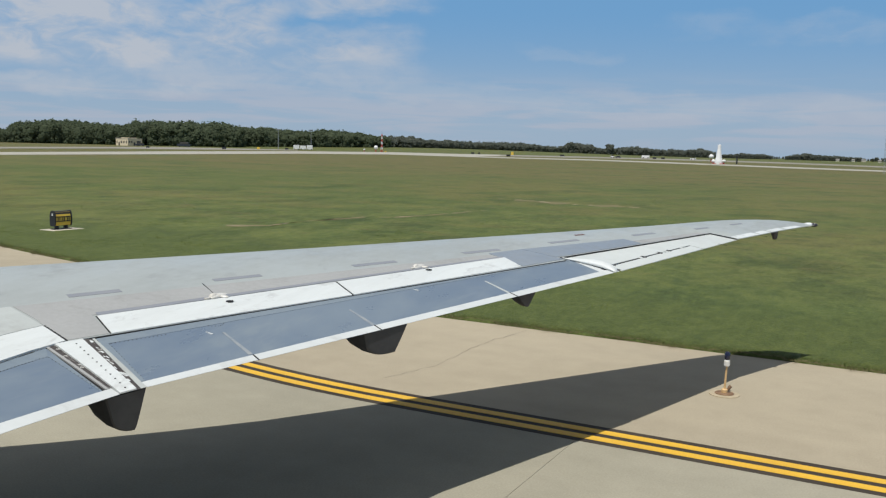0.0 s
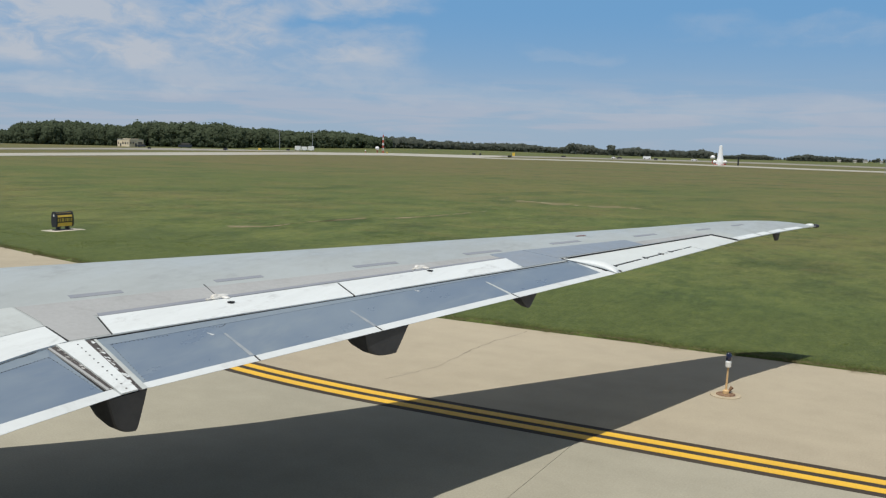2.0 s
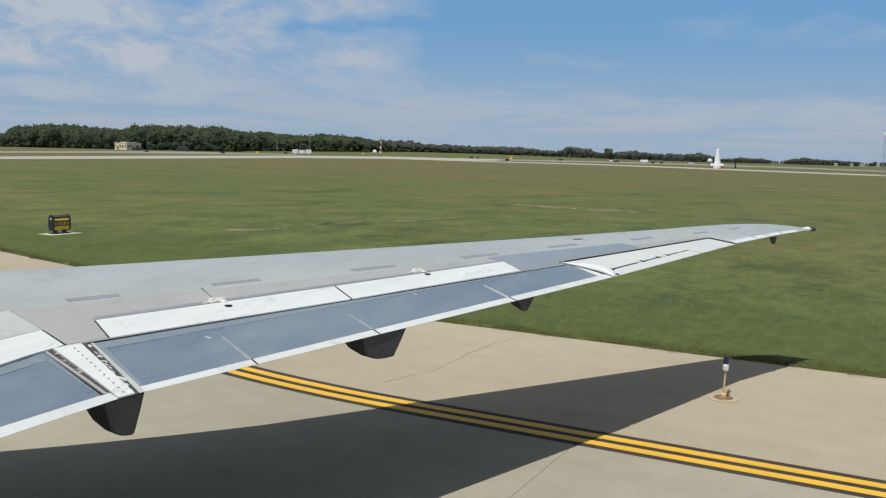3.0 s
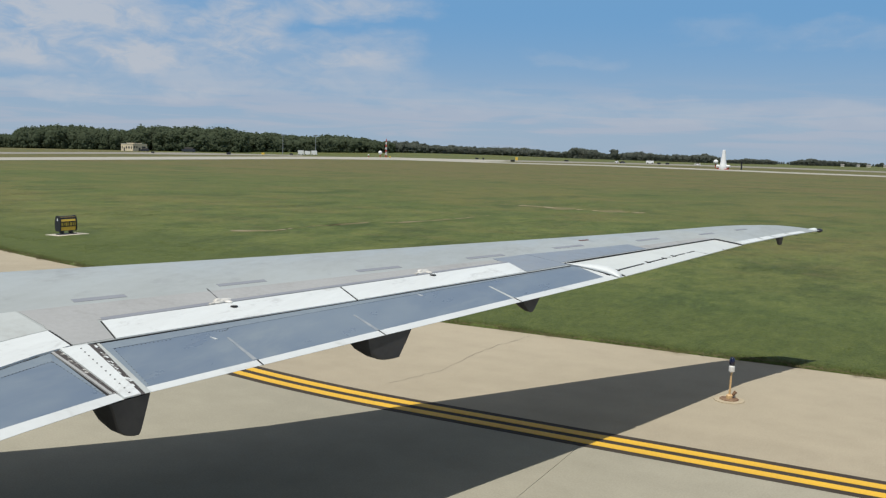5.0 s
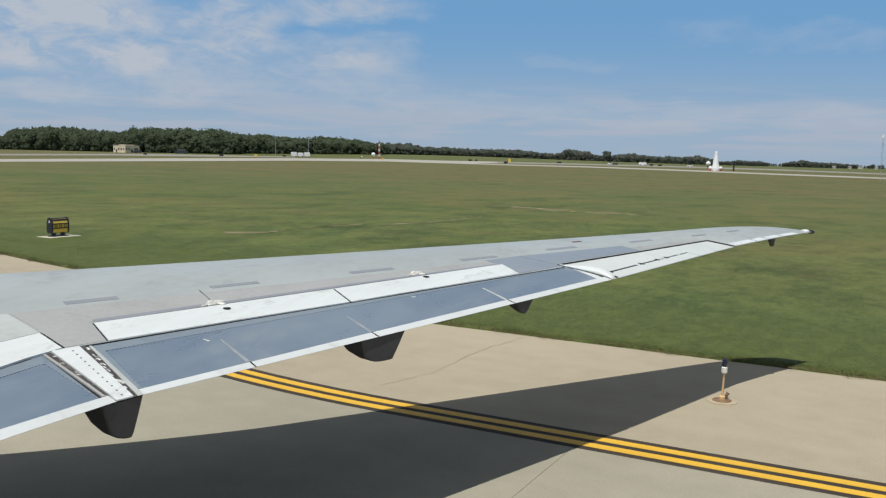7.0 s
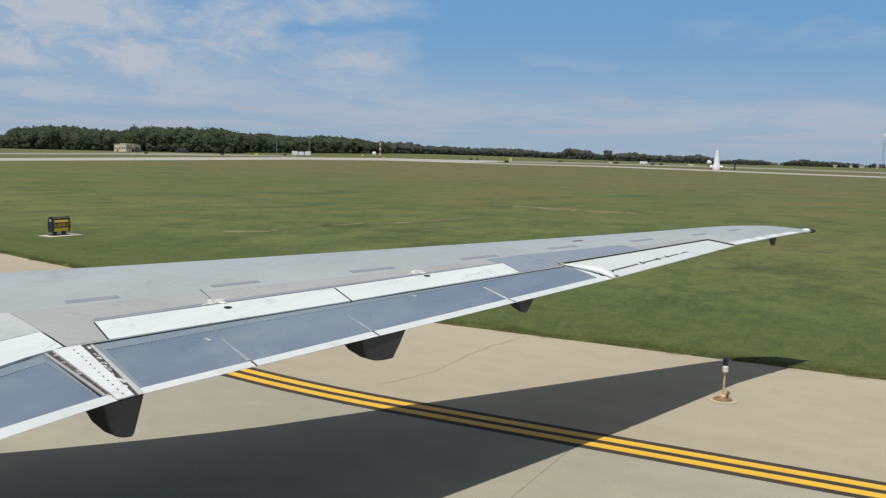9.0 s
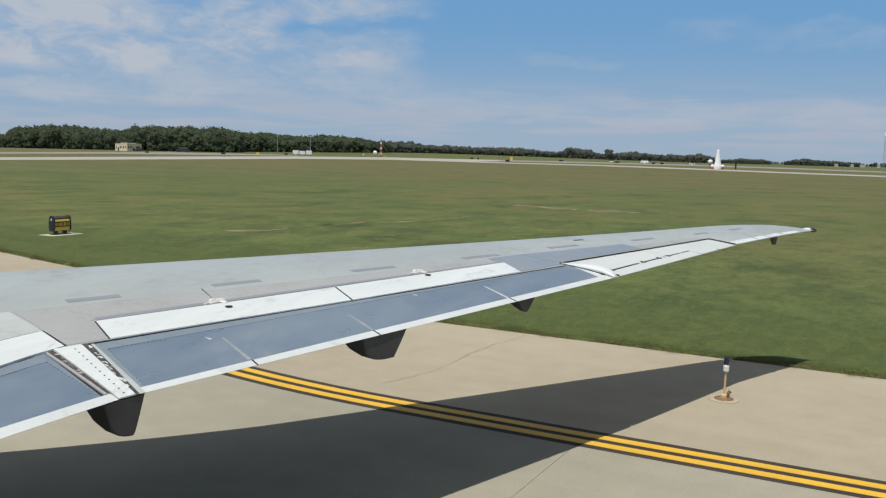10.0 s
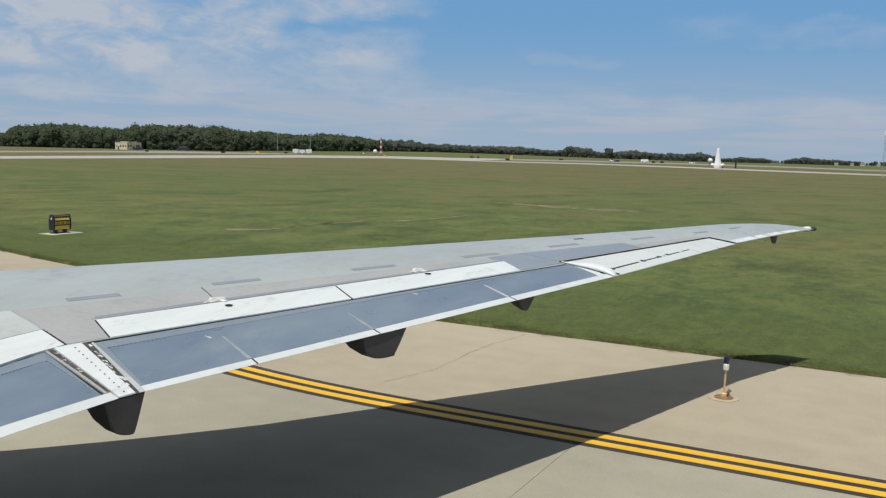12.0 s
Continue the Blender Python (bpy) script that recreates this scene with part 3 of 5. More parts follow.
# ---- the wing ----
TE_Y = [-1.0, 3.24, 4.05, 4.25, 9.68, 12.84, 14.05, 15.0]
TE_X = [-4.75, -4.70, -4.64, -4.59, -2.95, -2.12, -1.67, -1.24]
SWEEP, TIP_CHORD, THICK = math.tan(radians(31.18)), 0.955, 0.100
Z_KINK, Z_TIP, TWIST_IN, TWIST_OUT = 1.708, 2.367, 4.341, 2.29
Y_END = 14.9


def chord_line(y):
    """Trailing edge x and z, chord and incidence (a slope) at the span y."""
    x_te = float(np.interp(y, TE_Y, TE_X))
    x_le = -1.24 - TIP_CHORD - SWEEP * (15.0 - y) + 0.42 * max(0.0, (y - 13.9) / 1.0) ** 2.4
    w = (y - 4.2) / 10.8
    return x_te, Z_KINK + (Z_TIP - Z_KINK) * w, x_te - x_le, math.tan(radians(TWIST_IN + (TWIST_OUT - TWIST_IN) * w))


def foil(s):
    u = min(1.0, max(0.0, 1.0 - s))
    return 5 * (0.2969 * math.sqrt(u) - 0.1260 * u - 0.3516 * u ** 2 + 0.2843 * u ** 3 - 0.1036 * u ** 4)


def skin(y, s, dz=0.0):
    """Upper surface at the span y and the share s of the chord from the trailing edge."""
    x, z, c, k = chord_line(y)
    return Vector((x - s * c, y, z + s * c * k + THICK * c * foil(s) + dz))


def belly(y, s):
    x, z, c, k = chord_line(y)
    return Vector((x - s * c, y, z + s * c * k - 0.55 * THICK * c * foil(s) - 0.006))


def panel(corners, dz=0.0, thick=0.012, full=False, nu=10, nv=8, taper=1.0):
    """A piece of the wing between four corners (y, s), inner aft, outer aft, outer front, inner front, with its own thickness."""
    bm = bmesh.new()
    (ya, sa), (yb, sb), (yc, sc), (yd, sd) = corners
    top, low = [], []
    for j in range(nv + 1):
        g = j / nv
        tr, lr = [], []
        for i in range(nu + 1):
            f = i / nu
            y = (ya + (yb - ya) * f) * (1 - g) + (yd + (yc - yd) * f) * g
            s = (sa + (sb - sa) * f) * (1 - g) + (sd + (sc - sd) * f) * g
            p = skin(y, s, dz)
            q = belly(y, s) if full else p - Vector((0, 0, thick))
            tr.append(bm.verts.new(p))
            lr.append(bm.verts.new(q))
        top.append(tr)
        low.append(lr)
    for j in range(nv):
        for i in range(nu):
            bm.faces.new((top[j][i], top[j][i + 1], top[j + 1][i + 1], top[j + 1][i]))
            bm.faces.new((low[j][i], low[j + 1][i], low[j + 1][i + 1], low[j][i + 1]))
    for i in range(nu):
        bm.faces.new((top[0][i], low[0][i], low[0][i + 1], top[0][i + 1]))
        bm.faces.new((top[nv][i], top[nv][i + 1], low[nv][i + 1], low[nv][i]))
    for j in range(nv):
        bm.faces.new((top[j][0], top[j + 1][0], low[j + 1][0], low[j][0]))
        bm.faces.new((top[j][nu], low[j][nu], low[j + 1][nu], top[j + 1][nu]))
    return bm


def soften(ob, angle=35):
    """Smooth shading inside a piece, hard at its edges."""
    ob.data.polygons.foreach_set("use_smooth", [True] * len(ob.data.polygons))
    ob.data.set_sharp_from_angle(angle=radians(angle))
    return ob


airliner = thing("airliner", (-6.0, -1.72, 0.0))
tagged(airliner, "grey airliner with swept wing on the taxiway", "airplane")


def wing_body():
    """The fixed wing box: closed sections that stop short where flaps and aileron sit."""
    bm = bmesh.new()
    rings = []
    for y in [-0.6, 1.0, 2.5, 3.24, 3.6, 4.05, 4.25, 4.5, 5.0, 5.5, 6.5, 7.5, 8.5, 9.2, 9.699, 9.70, 10.5, 11.3, 12.1, 12.839, 12.84, 13.2, 13.6, 13.9, 14.15, 14.4, 14.6, 14.75, 14.86, Y_END]:
        aft = 0.238 if y < 9.7 else 0.284 if y < 12.84 else 0.0
        steps = [aft + (1 - aft) * (1 - (1 - i / 22) ** 1.8) for i in range(23)]
        upper = [skin(y, s) for s in steps]
        lower = [belly(y, s) for s in steps[:-1]]
        if y > 14.7:
            squash = max(0.06, math.sqrt(max(0.0, 1 - ((y - 14.7) / 0.2) ** 2)))
            mid = [(u + l) / 2 for u, l in zip(upper, lower + [upper[-1]])]
            upper = [m + (u - m) * squash for u, m in zip(upper, mid)]
            lower = [m + (l - m) * squash for l, m in zip(lower, mid)]
        rings.append([bm.verts.new(p) for p in upper + lower[::-1]])
    n = len(rings[0])
    for a, b in zip(rings, rings[1:]):
        for i in range(n):
            bm.faces.new((a[i], a[(i + 1) % n], b[(i + 1) % n], b[i]))
    bm.faces.new(rings[0])
    bm.faces.new(rings[-1][::-1])
    return bm


# underside colour darkened to cut bounce light and deepen the ground shadow
BELLY = surface("wing_belly_darkened", (0.085, 0.088, 0.092), None, 0.5, 0.0, 6.0, 0.8, 0.5, 0.0)
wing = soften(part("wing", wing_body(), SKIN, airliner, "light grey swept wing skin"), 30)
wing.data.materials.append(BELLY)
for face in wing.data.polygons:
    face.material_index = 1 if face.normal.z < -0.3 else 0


def on_wing(name, corners, material, label="", **how):
    return soften(part(name, panel(corners, **how), material, wing, label))


def shadow_strip():
    """A drooped strip ahead of the leading edge, unseen and added to extend the shadow: broad inboard and running out
    along the span.
    """
    bm = bmesh.new()
    rows = []
    for y in [1.5 + 0.5 * i for i in range(15)]:
        nose = skin(y, 1.0)
        reach = min(0.95, 0.043 * (8.6 - y) ** 2) + 0.02
        rows.append([bm.verts.new(nose + Vector(v)) for v in ((0.25, 0, -0.16), (-0.4 * reach, 0, -0.17), (-reach, 0, -0.30), (-0.4 * reach, 0, -0.27), (0.25, 0, -0.24))])
    for a, b in zip(rows, rows[1:]):
        for i in range(5):
            bm.faces.new((a[i], a[(i + 1) % 5], b[(i + 1) % 5], b[i]))
    bm.faces.new(rows[0])
    bm.faces.new(rows[-1][::-1])
    return bm


# hidden behind the wing; only its cast shadow shows
soften(part("leading_edge_slat", shadow_strip(), SKIN, wing, "grey drooped strip added to extend the wing's shadow"))

# black sheets behind the box stand in for shade in the slots and stop light leaks
on_wing("flap_slot_shade", [(1.7, 0.18), (9.80, 0.18), (9.80, 0.30), (1.7, 0.30)], GAP, "black sheet for the flap slot's shade", dz=-0.075, thick=0.02, nu=12)
on_wing("flap_slot_shade", [(3.96, 0.030), (4.30, 0.030), (4.60, 0.25), (4.1, 0.25)], GAP, "black sheet for the slot's shade", dz=-0.016, thick=0.004, nu=3)
on_wing("aileron_slot_shade", [(9.66, 0.045), (9.95, 0.045), (9.85, 0.30), (9.55, 0.30)], GAP, "black sheet for the aileron slot's shade", dz=-0.022, thick=0.006, nu=3)
on_wing("aileron_slot_shade", [(9.70, 0.25), (12.835, 0.25), (12.835, 0.31), (9.70, 0.31)], GAP, "black sheet for the aileron slot's shade", dz=-0.035, thick=0.02, nu=12)
on_wing("aileron_slot_shade", [(11.78, 0.012), (11.95, 0.012), (11.95, 0.28), (11.78, 0.28)], GAP, "black sheet for the aileron slot's shade", dz=-0.017, thick=0.003, nu=2)
on_wing("aileron_slot_shade", [(12.77, 0.012), (12.90, 0.012), (12.90, 0.28), (12.77, 0.28)], GAP, "black sheet for the aileron slot's shade", dz=-0.017, thick=0.003, nu=2)
on_wing("tab_slot_shade", [(9.86, 0.055), (11.87, 0.085), (11.87, 0.140), (9.86, 0.110)], GAP, "black sheet for the tab slot's shade", dz=-0.018, thick=0.004, nu=12)
# black strips painted in for the shade under the spoilers' aft edges
on_wing("flap_gap_shade", [(4.50, 0.2358), (9.69, 0.2358), (9.69, 0.2378), (4.50, 0.2378)], GAP, "black strip for the shade under the spoilers", dz=-0.004, thick=0.03, nu=24, nv=1)
on_wing("flap_gap_shade", [(1.6, 0.0625), (4.345, 0.2375), (4.352, 0.2415), (1.6, 0.066)], GAP, "black strip for the shade under the spoilers", dz=-0.010, thick=0.02, nu=12, nv=1)
on_wing("aileron_slot_shade", [(9.72, 0.010), (9.90, 0.010), (9.90, 0.07), (9.72, 0.07)], GAP, "black sheet for the aileron slot's shade", dz=-0.011, thick=0.004, nu=2, nv=3)

# flaps: a blue-grey body and white trailing edge pieces
on_wing("inboard_flap", [(1.6, 0.0235), (4.008, 0.0235), (4.182, 0.2285), (1.6, 0.056)], FLAP, "satin inboard flap, reflected sky in its blue-grey colour", dz=-0.012, full=True)
on_wing("inboard_flap_edge", [(1.6, 0.0), (4.056, 0.0), (4.074, 0.0262), (1.6, 0.0250)], WHITE_EDGE, "white trailing edge", dz=-0.008, full=True)
on_wing("outboard_flap", [(4.260, 0.0205), (9.60, 0.0436), (9.775, 0.2440), (4.540, 0.2345)], FLAP, "satin outboard flap, reflected sky in its blue-grey colour", dz=-0.012, full=True, nu=24)


def strip_s(y):
    """Width of the white trailing edge as a share of the chord."""
    return 0.022 + 0.024 * (y - 4.25) / 5.55


SEAMS = (5.124, 6.316, 8.064)
for y0, y1 in zip((4.25, *SEAMS), (*SEAMS, 9.82)):
    y0, y1 = y0 + 0.003, y1 - 0.003
    on_wing("flap_edge", [(y0, 0.0), (y1, 0.0), (y1 + 0.033, strip_s(y1)), (y0 + (0.033 if y0 > 4.3 else 0.012), strip_s(y0))], WHITE_EDGE, "white trailing edge", dz=-0.008, full=True, nv=2)
for y in SEAMS:
    on_wing("edge_seam", [(y - 0.006, 0.001), (y + 0.006, 0.001), (y + 0.040, strip_s(y)), (y + 0.028, strip_s(y))], GAP, "dark seam in the trailing edge", dz=-0.0055, thick=0.006, nu=1, nv=3)

for corners in ([(4.498, 0.2011), (9.74, 0.2290), (9.77, 0.2435), (4.540, 0.2343)], [(4.266, 0.0245), (4.312, 0.0245), (4.545, 0.2011), (4.498, 0.2011)]):
    on_wing("flap_rim", corners, FLAP_RIM, "paler grey flap rim", dz=-0.0095, thick=0.006, nu=24)
for corners in ([(3.2, 0.150), (4.100, 0.1913), (4.180, 0.2280), (3.2, 0.1625)], [(4.000, 0.028), (4.011, 0.028), (4.152, 0.1960), (4.100, 0.1913)]):
    on_wing("flap_rim", corners, FLAP_RIM, "paler grey flap rim", dz=-0.0095, thick=0.006, nu=12)

on_wing("flap_end_rib", [(9.605, 0.046), (9.72, 0.030), (9.81, 0.2440), (9.778, 0.2440)], WHITE_EDGE, "white flap end rib", dz=-0.012, thick=0.03, nu=2)

# spoilers and neighbouring panels
on_wing("inboard_spoiler", [(1.6, 0.0643), (4.342, 0.2395), (4.410, 0.3312), (1.6, 0.1475)], WHITE, "white inboard spoiler panel", dz=0.006, thick=0.03)
on_wing("outboard_spoiler", [(4.670, 0.2400), (6.800, 0.2360), (6.990, 0.3585), (4.830, 0.3455)], WHITE, "white spoiler panel", dz=0.006, thick=0.03, nu=14)
on_wing("outboard_spoiler", [(6.820, 0.2360), (9.00, 0.2440), (9.19, 0.3850), (7.010, 0.3590)], WHITE, "white spoiler panel", dz=0.006, thick=0.03, nu=14)
on_wing("spoiler_seam", [(4.660, 0.241), (4.669, 0.241), (4.829, 0.3455), (4.820, 0.3455)], GAP, "dark seam", dz=0.003, thick=0.01)
on_wing("spoiler_seam", [(6.802, 0.2365), (6.818, 0.2365), (7.008, 0.3585), (6.992, 0.3585)], GAP, "dark seam", dz=0.003, thick=0.01)
on_wing("spoiler_seam", [(4.344, 0.2405), (4.362, 0.2405), (4.430, 0.3320), (4.412, 0.3320)], GAP, "dark seam", dz=0.003, thick=0.01)
on_wing("walkway_panel", [(4.45, 0.352), (9.19, 0.388), (9.15, 0.455), (4.52, 0.468)], WALKWAY, "matte grey walkway panel", dz=0.003, thick=0.01, nu=18)
on_wing("walkway_panel", [(4.366, 0.2425), (4.657, 0.2425), (4.817, 0.3546), (4.436, 0.3519)], WALKWAY, "matte grey walkway panel", dz=0.003, thick=0.01)
on_wing("hinge_fairing", [(4.84, 0.3475), (9.18, 0.3870), (9.21, 0.402), (4.87, 0.366)], PAD, "darker grey hinge strip", dz=0.0055, thick=0.012, nu=18)
on_wing("inboard_panel", [(1.6, 0.151), (4.416, 0.3345), (4.50, 0.468), (1.6, 0.445)], OFF_WHITE, "off-white skin panel", dz=0.004, thick=0.012)
on_wing("access_panel", [(9.03, 0.2450), (9.695, 0.2520), (9.70, 0.480), (9.21, 0.470)], PANEL_BLUE, "blue-grey skin panel", dz=0.004, thick=0.012)
on_wing("access_panel", [(9.705, 0.2930), (11.32, 0.2960), (11.37, 0.445), (9.71, 0.480)], PANEL_BLUE, "blue-grey skin panel", dz=0.004, thick=0.012)
on_wing("access_panel", [(11.34, 0.2960), (12.80, 0.2900), (12.75, 0.360), (11.36, 0.375)], WALKWAY, "grey skin panel", dz=0.003, thick=0.01)
for y0, y1, s in ((4.97, 5.38, 0.502), (6.18, 6.63, 0.508), (7.58, 8.08, 0.505), (8.98, 9.48, 0.520), (10.32, 10.80, 0.545), (11.70, 12.12, 0.512), (12.92, 13.2, 0.486), (13.7, 13.95, 0.50)):
    wide = 0.012 + 0.0020 * max(0.0, y0 - 6.5)
    on_wing("stall_strip_pad", [(y0, s - wide), (y1, s - wide), (y1 + 0.03, s + wide), (y0 + 0.03, s + wide)], PAD, "dark grey pad on the skin", dz=0.0025, thick=0.008, nu=4, nv=2)
on_wing("fuel_cap", [(11.08, 0.668), (11.22, 0.668), (11.23, 0.688), (11.09, 0.688)], surface("dark_red_cap", (0.16, 0.07, 0.06)), "small dark red cap", dz=0.006, thick=0.012, nu=3, nv=2)
on_wing("skin_seam", [(5.906, 0.399), (5.914, 0.399), (6.048, 0.4866), (6.040, 0.4866)], FAIRING, "thin dark seam", dz=0.004, thick=0.008, nu=1, nv=6)

# fixed fairing between the flaps, with grimy seals
on_wing("flap_track_cover", [(4.060, 0.0), (4.175, 0.0), (4.452, 0.2365), (4.256, 0.2345)], WHITE, "white fairing with dark rivets", dz=0.004, full=True, nv=12)
on_wing("flap_seal", [(4.060, 0.0265), (4.080, 0.0265), (4.252, 0.2340), (4.208, 0.2320)], GRIME, "grimy black flap seal", dz=-0.006, full=True, nv=12)
on_wing("flap_seal", [(4.178, 0.0), (4.206, 0.0), (4.512, 0.2345), (4.455, 0.2365)], GRIME, "grimy black flap seal", dz=-0.006, full=True, nv=12)
on_wing("seal_retainer", [(4.036, 0.0265), (4.058, 0.0265), (4.207, 0.2320), (4.186, 0.2300)], WALKWAY, "grey seal retainer", dz=-0.005, full=True, nv=12)
on_wing("seal_retainer", [(4.208, 0.0), (4.249, 0.0), (4.534, 0.2345), (4.514, 0.2345)], OFF_WHITE, "chipped pale seal retainer", dz=-0.005, full=True, nv=12)
# flakes of paint left on the dark seal
rng = random.Random(21)
for k in range(16):
    f = rng.uniform(0.12, 0.95)
    y, t = 4.192 + 0.29 * f + rng.uniform(-0.012, 0.016), 0.235 * f
    on_wing("paint_flake", [(y, t), (y + rng.uniform(0.006, 0.016), t + 0.001), (y + rng.uniform(0.008, 0.02), t + rng.uniform(0.006, 0.016)), (y + 0.004, t + rng.uniform(0.004, 0.012))], WHITE, dz=-0.0045, thick=0.002, nu=1, nv=1)


def stud(y, s, r, name, material, dz=0.004, label=""):
    p = skin(y, s, dz)
    return part(name, lathe([(r, 0.0), (r, 0.003), (r * 0.6, 0.005)], p, "z", 8), material, wing, label)


for i in range(12):
    f = i / 11
    stud(4.128 + 0.232 * f, 0.012 + 0.205 * f, 0.0065, "rivet", RIVET)
for i in range(14):
    f = i / 13
    stud(4.560 + 0.40 * f, 0.2005 - 0.004 * f, 0.0035, "rivet", RIVET, -0.012)
    stud(4.318 + 0.225 * f, 0.032 + 0.166 * f, 0.0035, "rivet", RIVET, -0.012)
    stud(4.012 + 0.083 * f, 0.036 + 0.152 * f, 0.0038, "rivet", RIVET, -0.012)
    stud(3.72 + 0.37 * f, 0.1740 + 0.0165 * f, 0.0035, "rivet", RIVET, -0.012)
for i in range(8):
    stud(5.325 + 0.019 * i, 0.2037 - 0.010 * math.sin(i / 7 * math.pi), 0.0035, "rivet", RIVET, -0.012)

# worn streaks where the flap hinges rub
for y, s, y_top, s_top in ((5.150, 0.031, 5.312, 0.156), (6.352, 0.035, 6.494, 0.150), (8.088, 0.041, 8.235, 0.175)):
    on_wing("hinge_strip", [(y - 0.012, s), (y + 0.022, s), (y_top + 0.010, s_top), (y_top - 0.008, s_top)], OFF_WHITE if y > 8 else WORN, "pale worn hinge strip", dz=-0.0095, thick=0.006, nu=1, nv=8)
for y, s in ((5.214, 0.157), (7.42, 0.195)):
    on_wing("scuff_plate", [(y, s), (y + 0.018, s), (y + 0.012, s + 0.008), (y + 0.006, s + 0.018)], WHITE_EDGE, "small white scuff", dz=-0.006, thick=0.006, nu=1, nv=1)

# spoiler hinge brackets
for y, s in ((5.86, 0.366), (8.08, 0.400)):
    p = skin(y, s)
    bm = bmesh.new()
    for at, size in (((-0.015, 0.03, 0.0), (0.045, 0.125, 0.030)), ((-0.02, -0.03, 0.012), (0.03, 0.05, 0.028)), ((0.035, 0.04, 0.004), (0.055, 0.030, 0.013))):
        lump = bmesh.ops.create_uvsphere(bm, u_segments=12, v_segments=8, radius=1.0)["verts"]
        bmesh.ops.transform(bm, matrix=Matrix.Translation(p + Vector(at)) @ Matrix.Diagonal((*size, 1)), verts=lump)
    add_box(bm, p + Vector((-0.03, -0.14, -0.008)), p + Vector((0.0, 0.17, 0.010)), 0.006)
    bracket = soften(part("hinge_bracket", bm, METAL, wing, "worn pale hinge bracket"))
    # no hole is cut: a black disc stands in for its shade
    hole = skin(y - 0.022, s - 0.048, 0.010)
    part("opening_shade_disc", lathe([(0.034, 0.0), (0.034, 0.004), (0.02, 0.005)], hole, "z", 14), GAP, wing, "black disc for the shade in an oval opening")

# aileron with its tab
# black strips painted in for the shade in the gaps round the aileron
on_wing("aileron_gap_shade", [(9.74, 0.2790), (12.83, 0.2790), (12.83, 0.2836), (9.74, 0.2836)], GAP, "black strip for the aileron gap's shade", dz=0.001, thick=0.04, nu=16, nv=1)
on_wing("aileron_gap_shade", [(12.827, 0.004), (12.846, 0.004), (12.846, 0.283), (12.827, 0.283)], GAP, "black strip for the aileron gap's shade", dz=0.002, thick=0.01, nu=1, nv=8)
on_wing("aileron", [(9.88, 0.090), (11.86, 0.118), (11.86, 0.276), (9.76, 0.275)], AILERON, "white aileron", dz=-0.012, full=True, nu=14)
on_wing("aileron", [(11.862, 0.0), (12.825, 0.0), (12.82, 0.2755), (11.862, 0.276)], AILERON, "white aileron end", dz=-0.012, full=True, nu=8)
on_wing("aileron_tab", [(9.86, 0.0), (11.85, 0.0), (11.85, 0.104), (9.875, 0.075)], AILERON, "white aileron tab", dz=-0.013, full=True, nu=14)
for y in (10.0, 10.70, 11.08, 11.30):
    s = 0.090 + 0.028 * (y - 9.88) / 1.98
    on_wing("tab_hinge", [(y, s - 0.022), (y + 0.025, s - 0.022), (y + 0.03, s + 0.012), (y, s + 0.012)], GAP, "small dark tab hinge", dz=-0.009, thick=0.01, nu=1, nv=1)
for y0, y1 in ((10.61, 10.66), (11.15, 11.19), (11.23, 11.27), (11.60, 11.64)):
    s = 0.092 + 0.0141 * (y0 - 9.88)
    on_wing("tab_bridge", [(y0, s - 0.024), (y1, s - 0.023), (y1, s + 0.010), (y0, s + 0.009)], AILERON, "white bridge over the tab slot", dz=-0.0095, thick=0.006, nu=2, nv=2)
bm = bmesh.new()
rings = []
for s, y, wide, high in ((0.287, 9.762, 0.006, 0.008), (0.25, 9.768, 0.020, 0.018), (0.20, 9.790, 0.050, 0.040), (0.14, 9.820, 0.084, 0.066), (0.085, 9.825, 0.100, 0.078), (0.04, 9.805, 0.095, 0.064), (0.010, 9.775, 0.070, 0.036), (0.0, 9.755, 0.050, 0.016)):
    c = skin(y, s, -0.008)
    rings.append([bm.verts.new(c + Vector((0, -0.92 * wide * math.cos(k / 10 * math.pi), 0.88 * high * math.sin(k / 10 * math.pi)))) for k in range(11)])
for a, b in zip(rings, rings[1:]):
    for k in range(10):
        bm.faces.new((a[k], a[k + 1], b[k + 1], b[k]))
    bm.faces.new((a[10], a[0], b[0], b[10]))
bm.faces.new(rings[0])
bm.faces.new(rings[-1][::-1])
part("aileron_fairing", bm, WHITE, wing, "rounded white end fairing", smooth=True)

# white pieces, wicks and lamp at the tip
for y0, y1 in ((12.86, 13.42), (13.45, 13.72), (13.75, 14.12), (14.15, 14.52)):
    on_wing("tip_edge_plate", [(y0, 0.004), (y1, 0.004), (y1 - 0.01, 0.100), (y0 + 0.03, 0.092)], WHITE, "white edge plate", dz=0.005, thick=0.012, nu=4, nv=2)
for y in (12.3, 13.4, 14.2, 14.6):
    p = skin(y, 0.0)
    part("static_wick", add_tube(bmesh.new(), p + Vector((-0.03, 0, -0.004)), p + Vector((0.11, 0.01, -0.02)), 0.003, 0.002, 6), GAP, wing, "thin black static wick")
p = skin(14.86, 0.06)
part("tip_light", lathe([(0.012, -0.05), (0.028, -0.025), (0.033, 0.012), (0.024, 0.045), (0.008, 0.06)], p + Vector((0.02, 0.03, -0.01)), "x", 14), LENS_GLASS, wing, "dark glass position light", smooth=True)
part("tip_cap", lathe([(0.012, -0.08), (0.030, -0.04), (0.034, 0.02), (0.022, 0.05)], p + Vector((-0.05, -0.02, -0.004)), "x", 14), WHITE, wing, "white lamp housing", smooth=True)


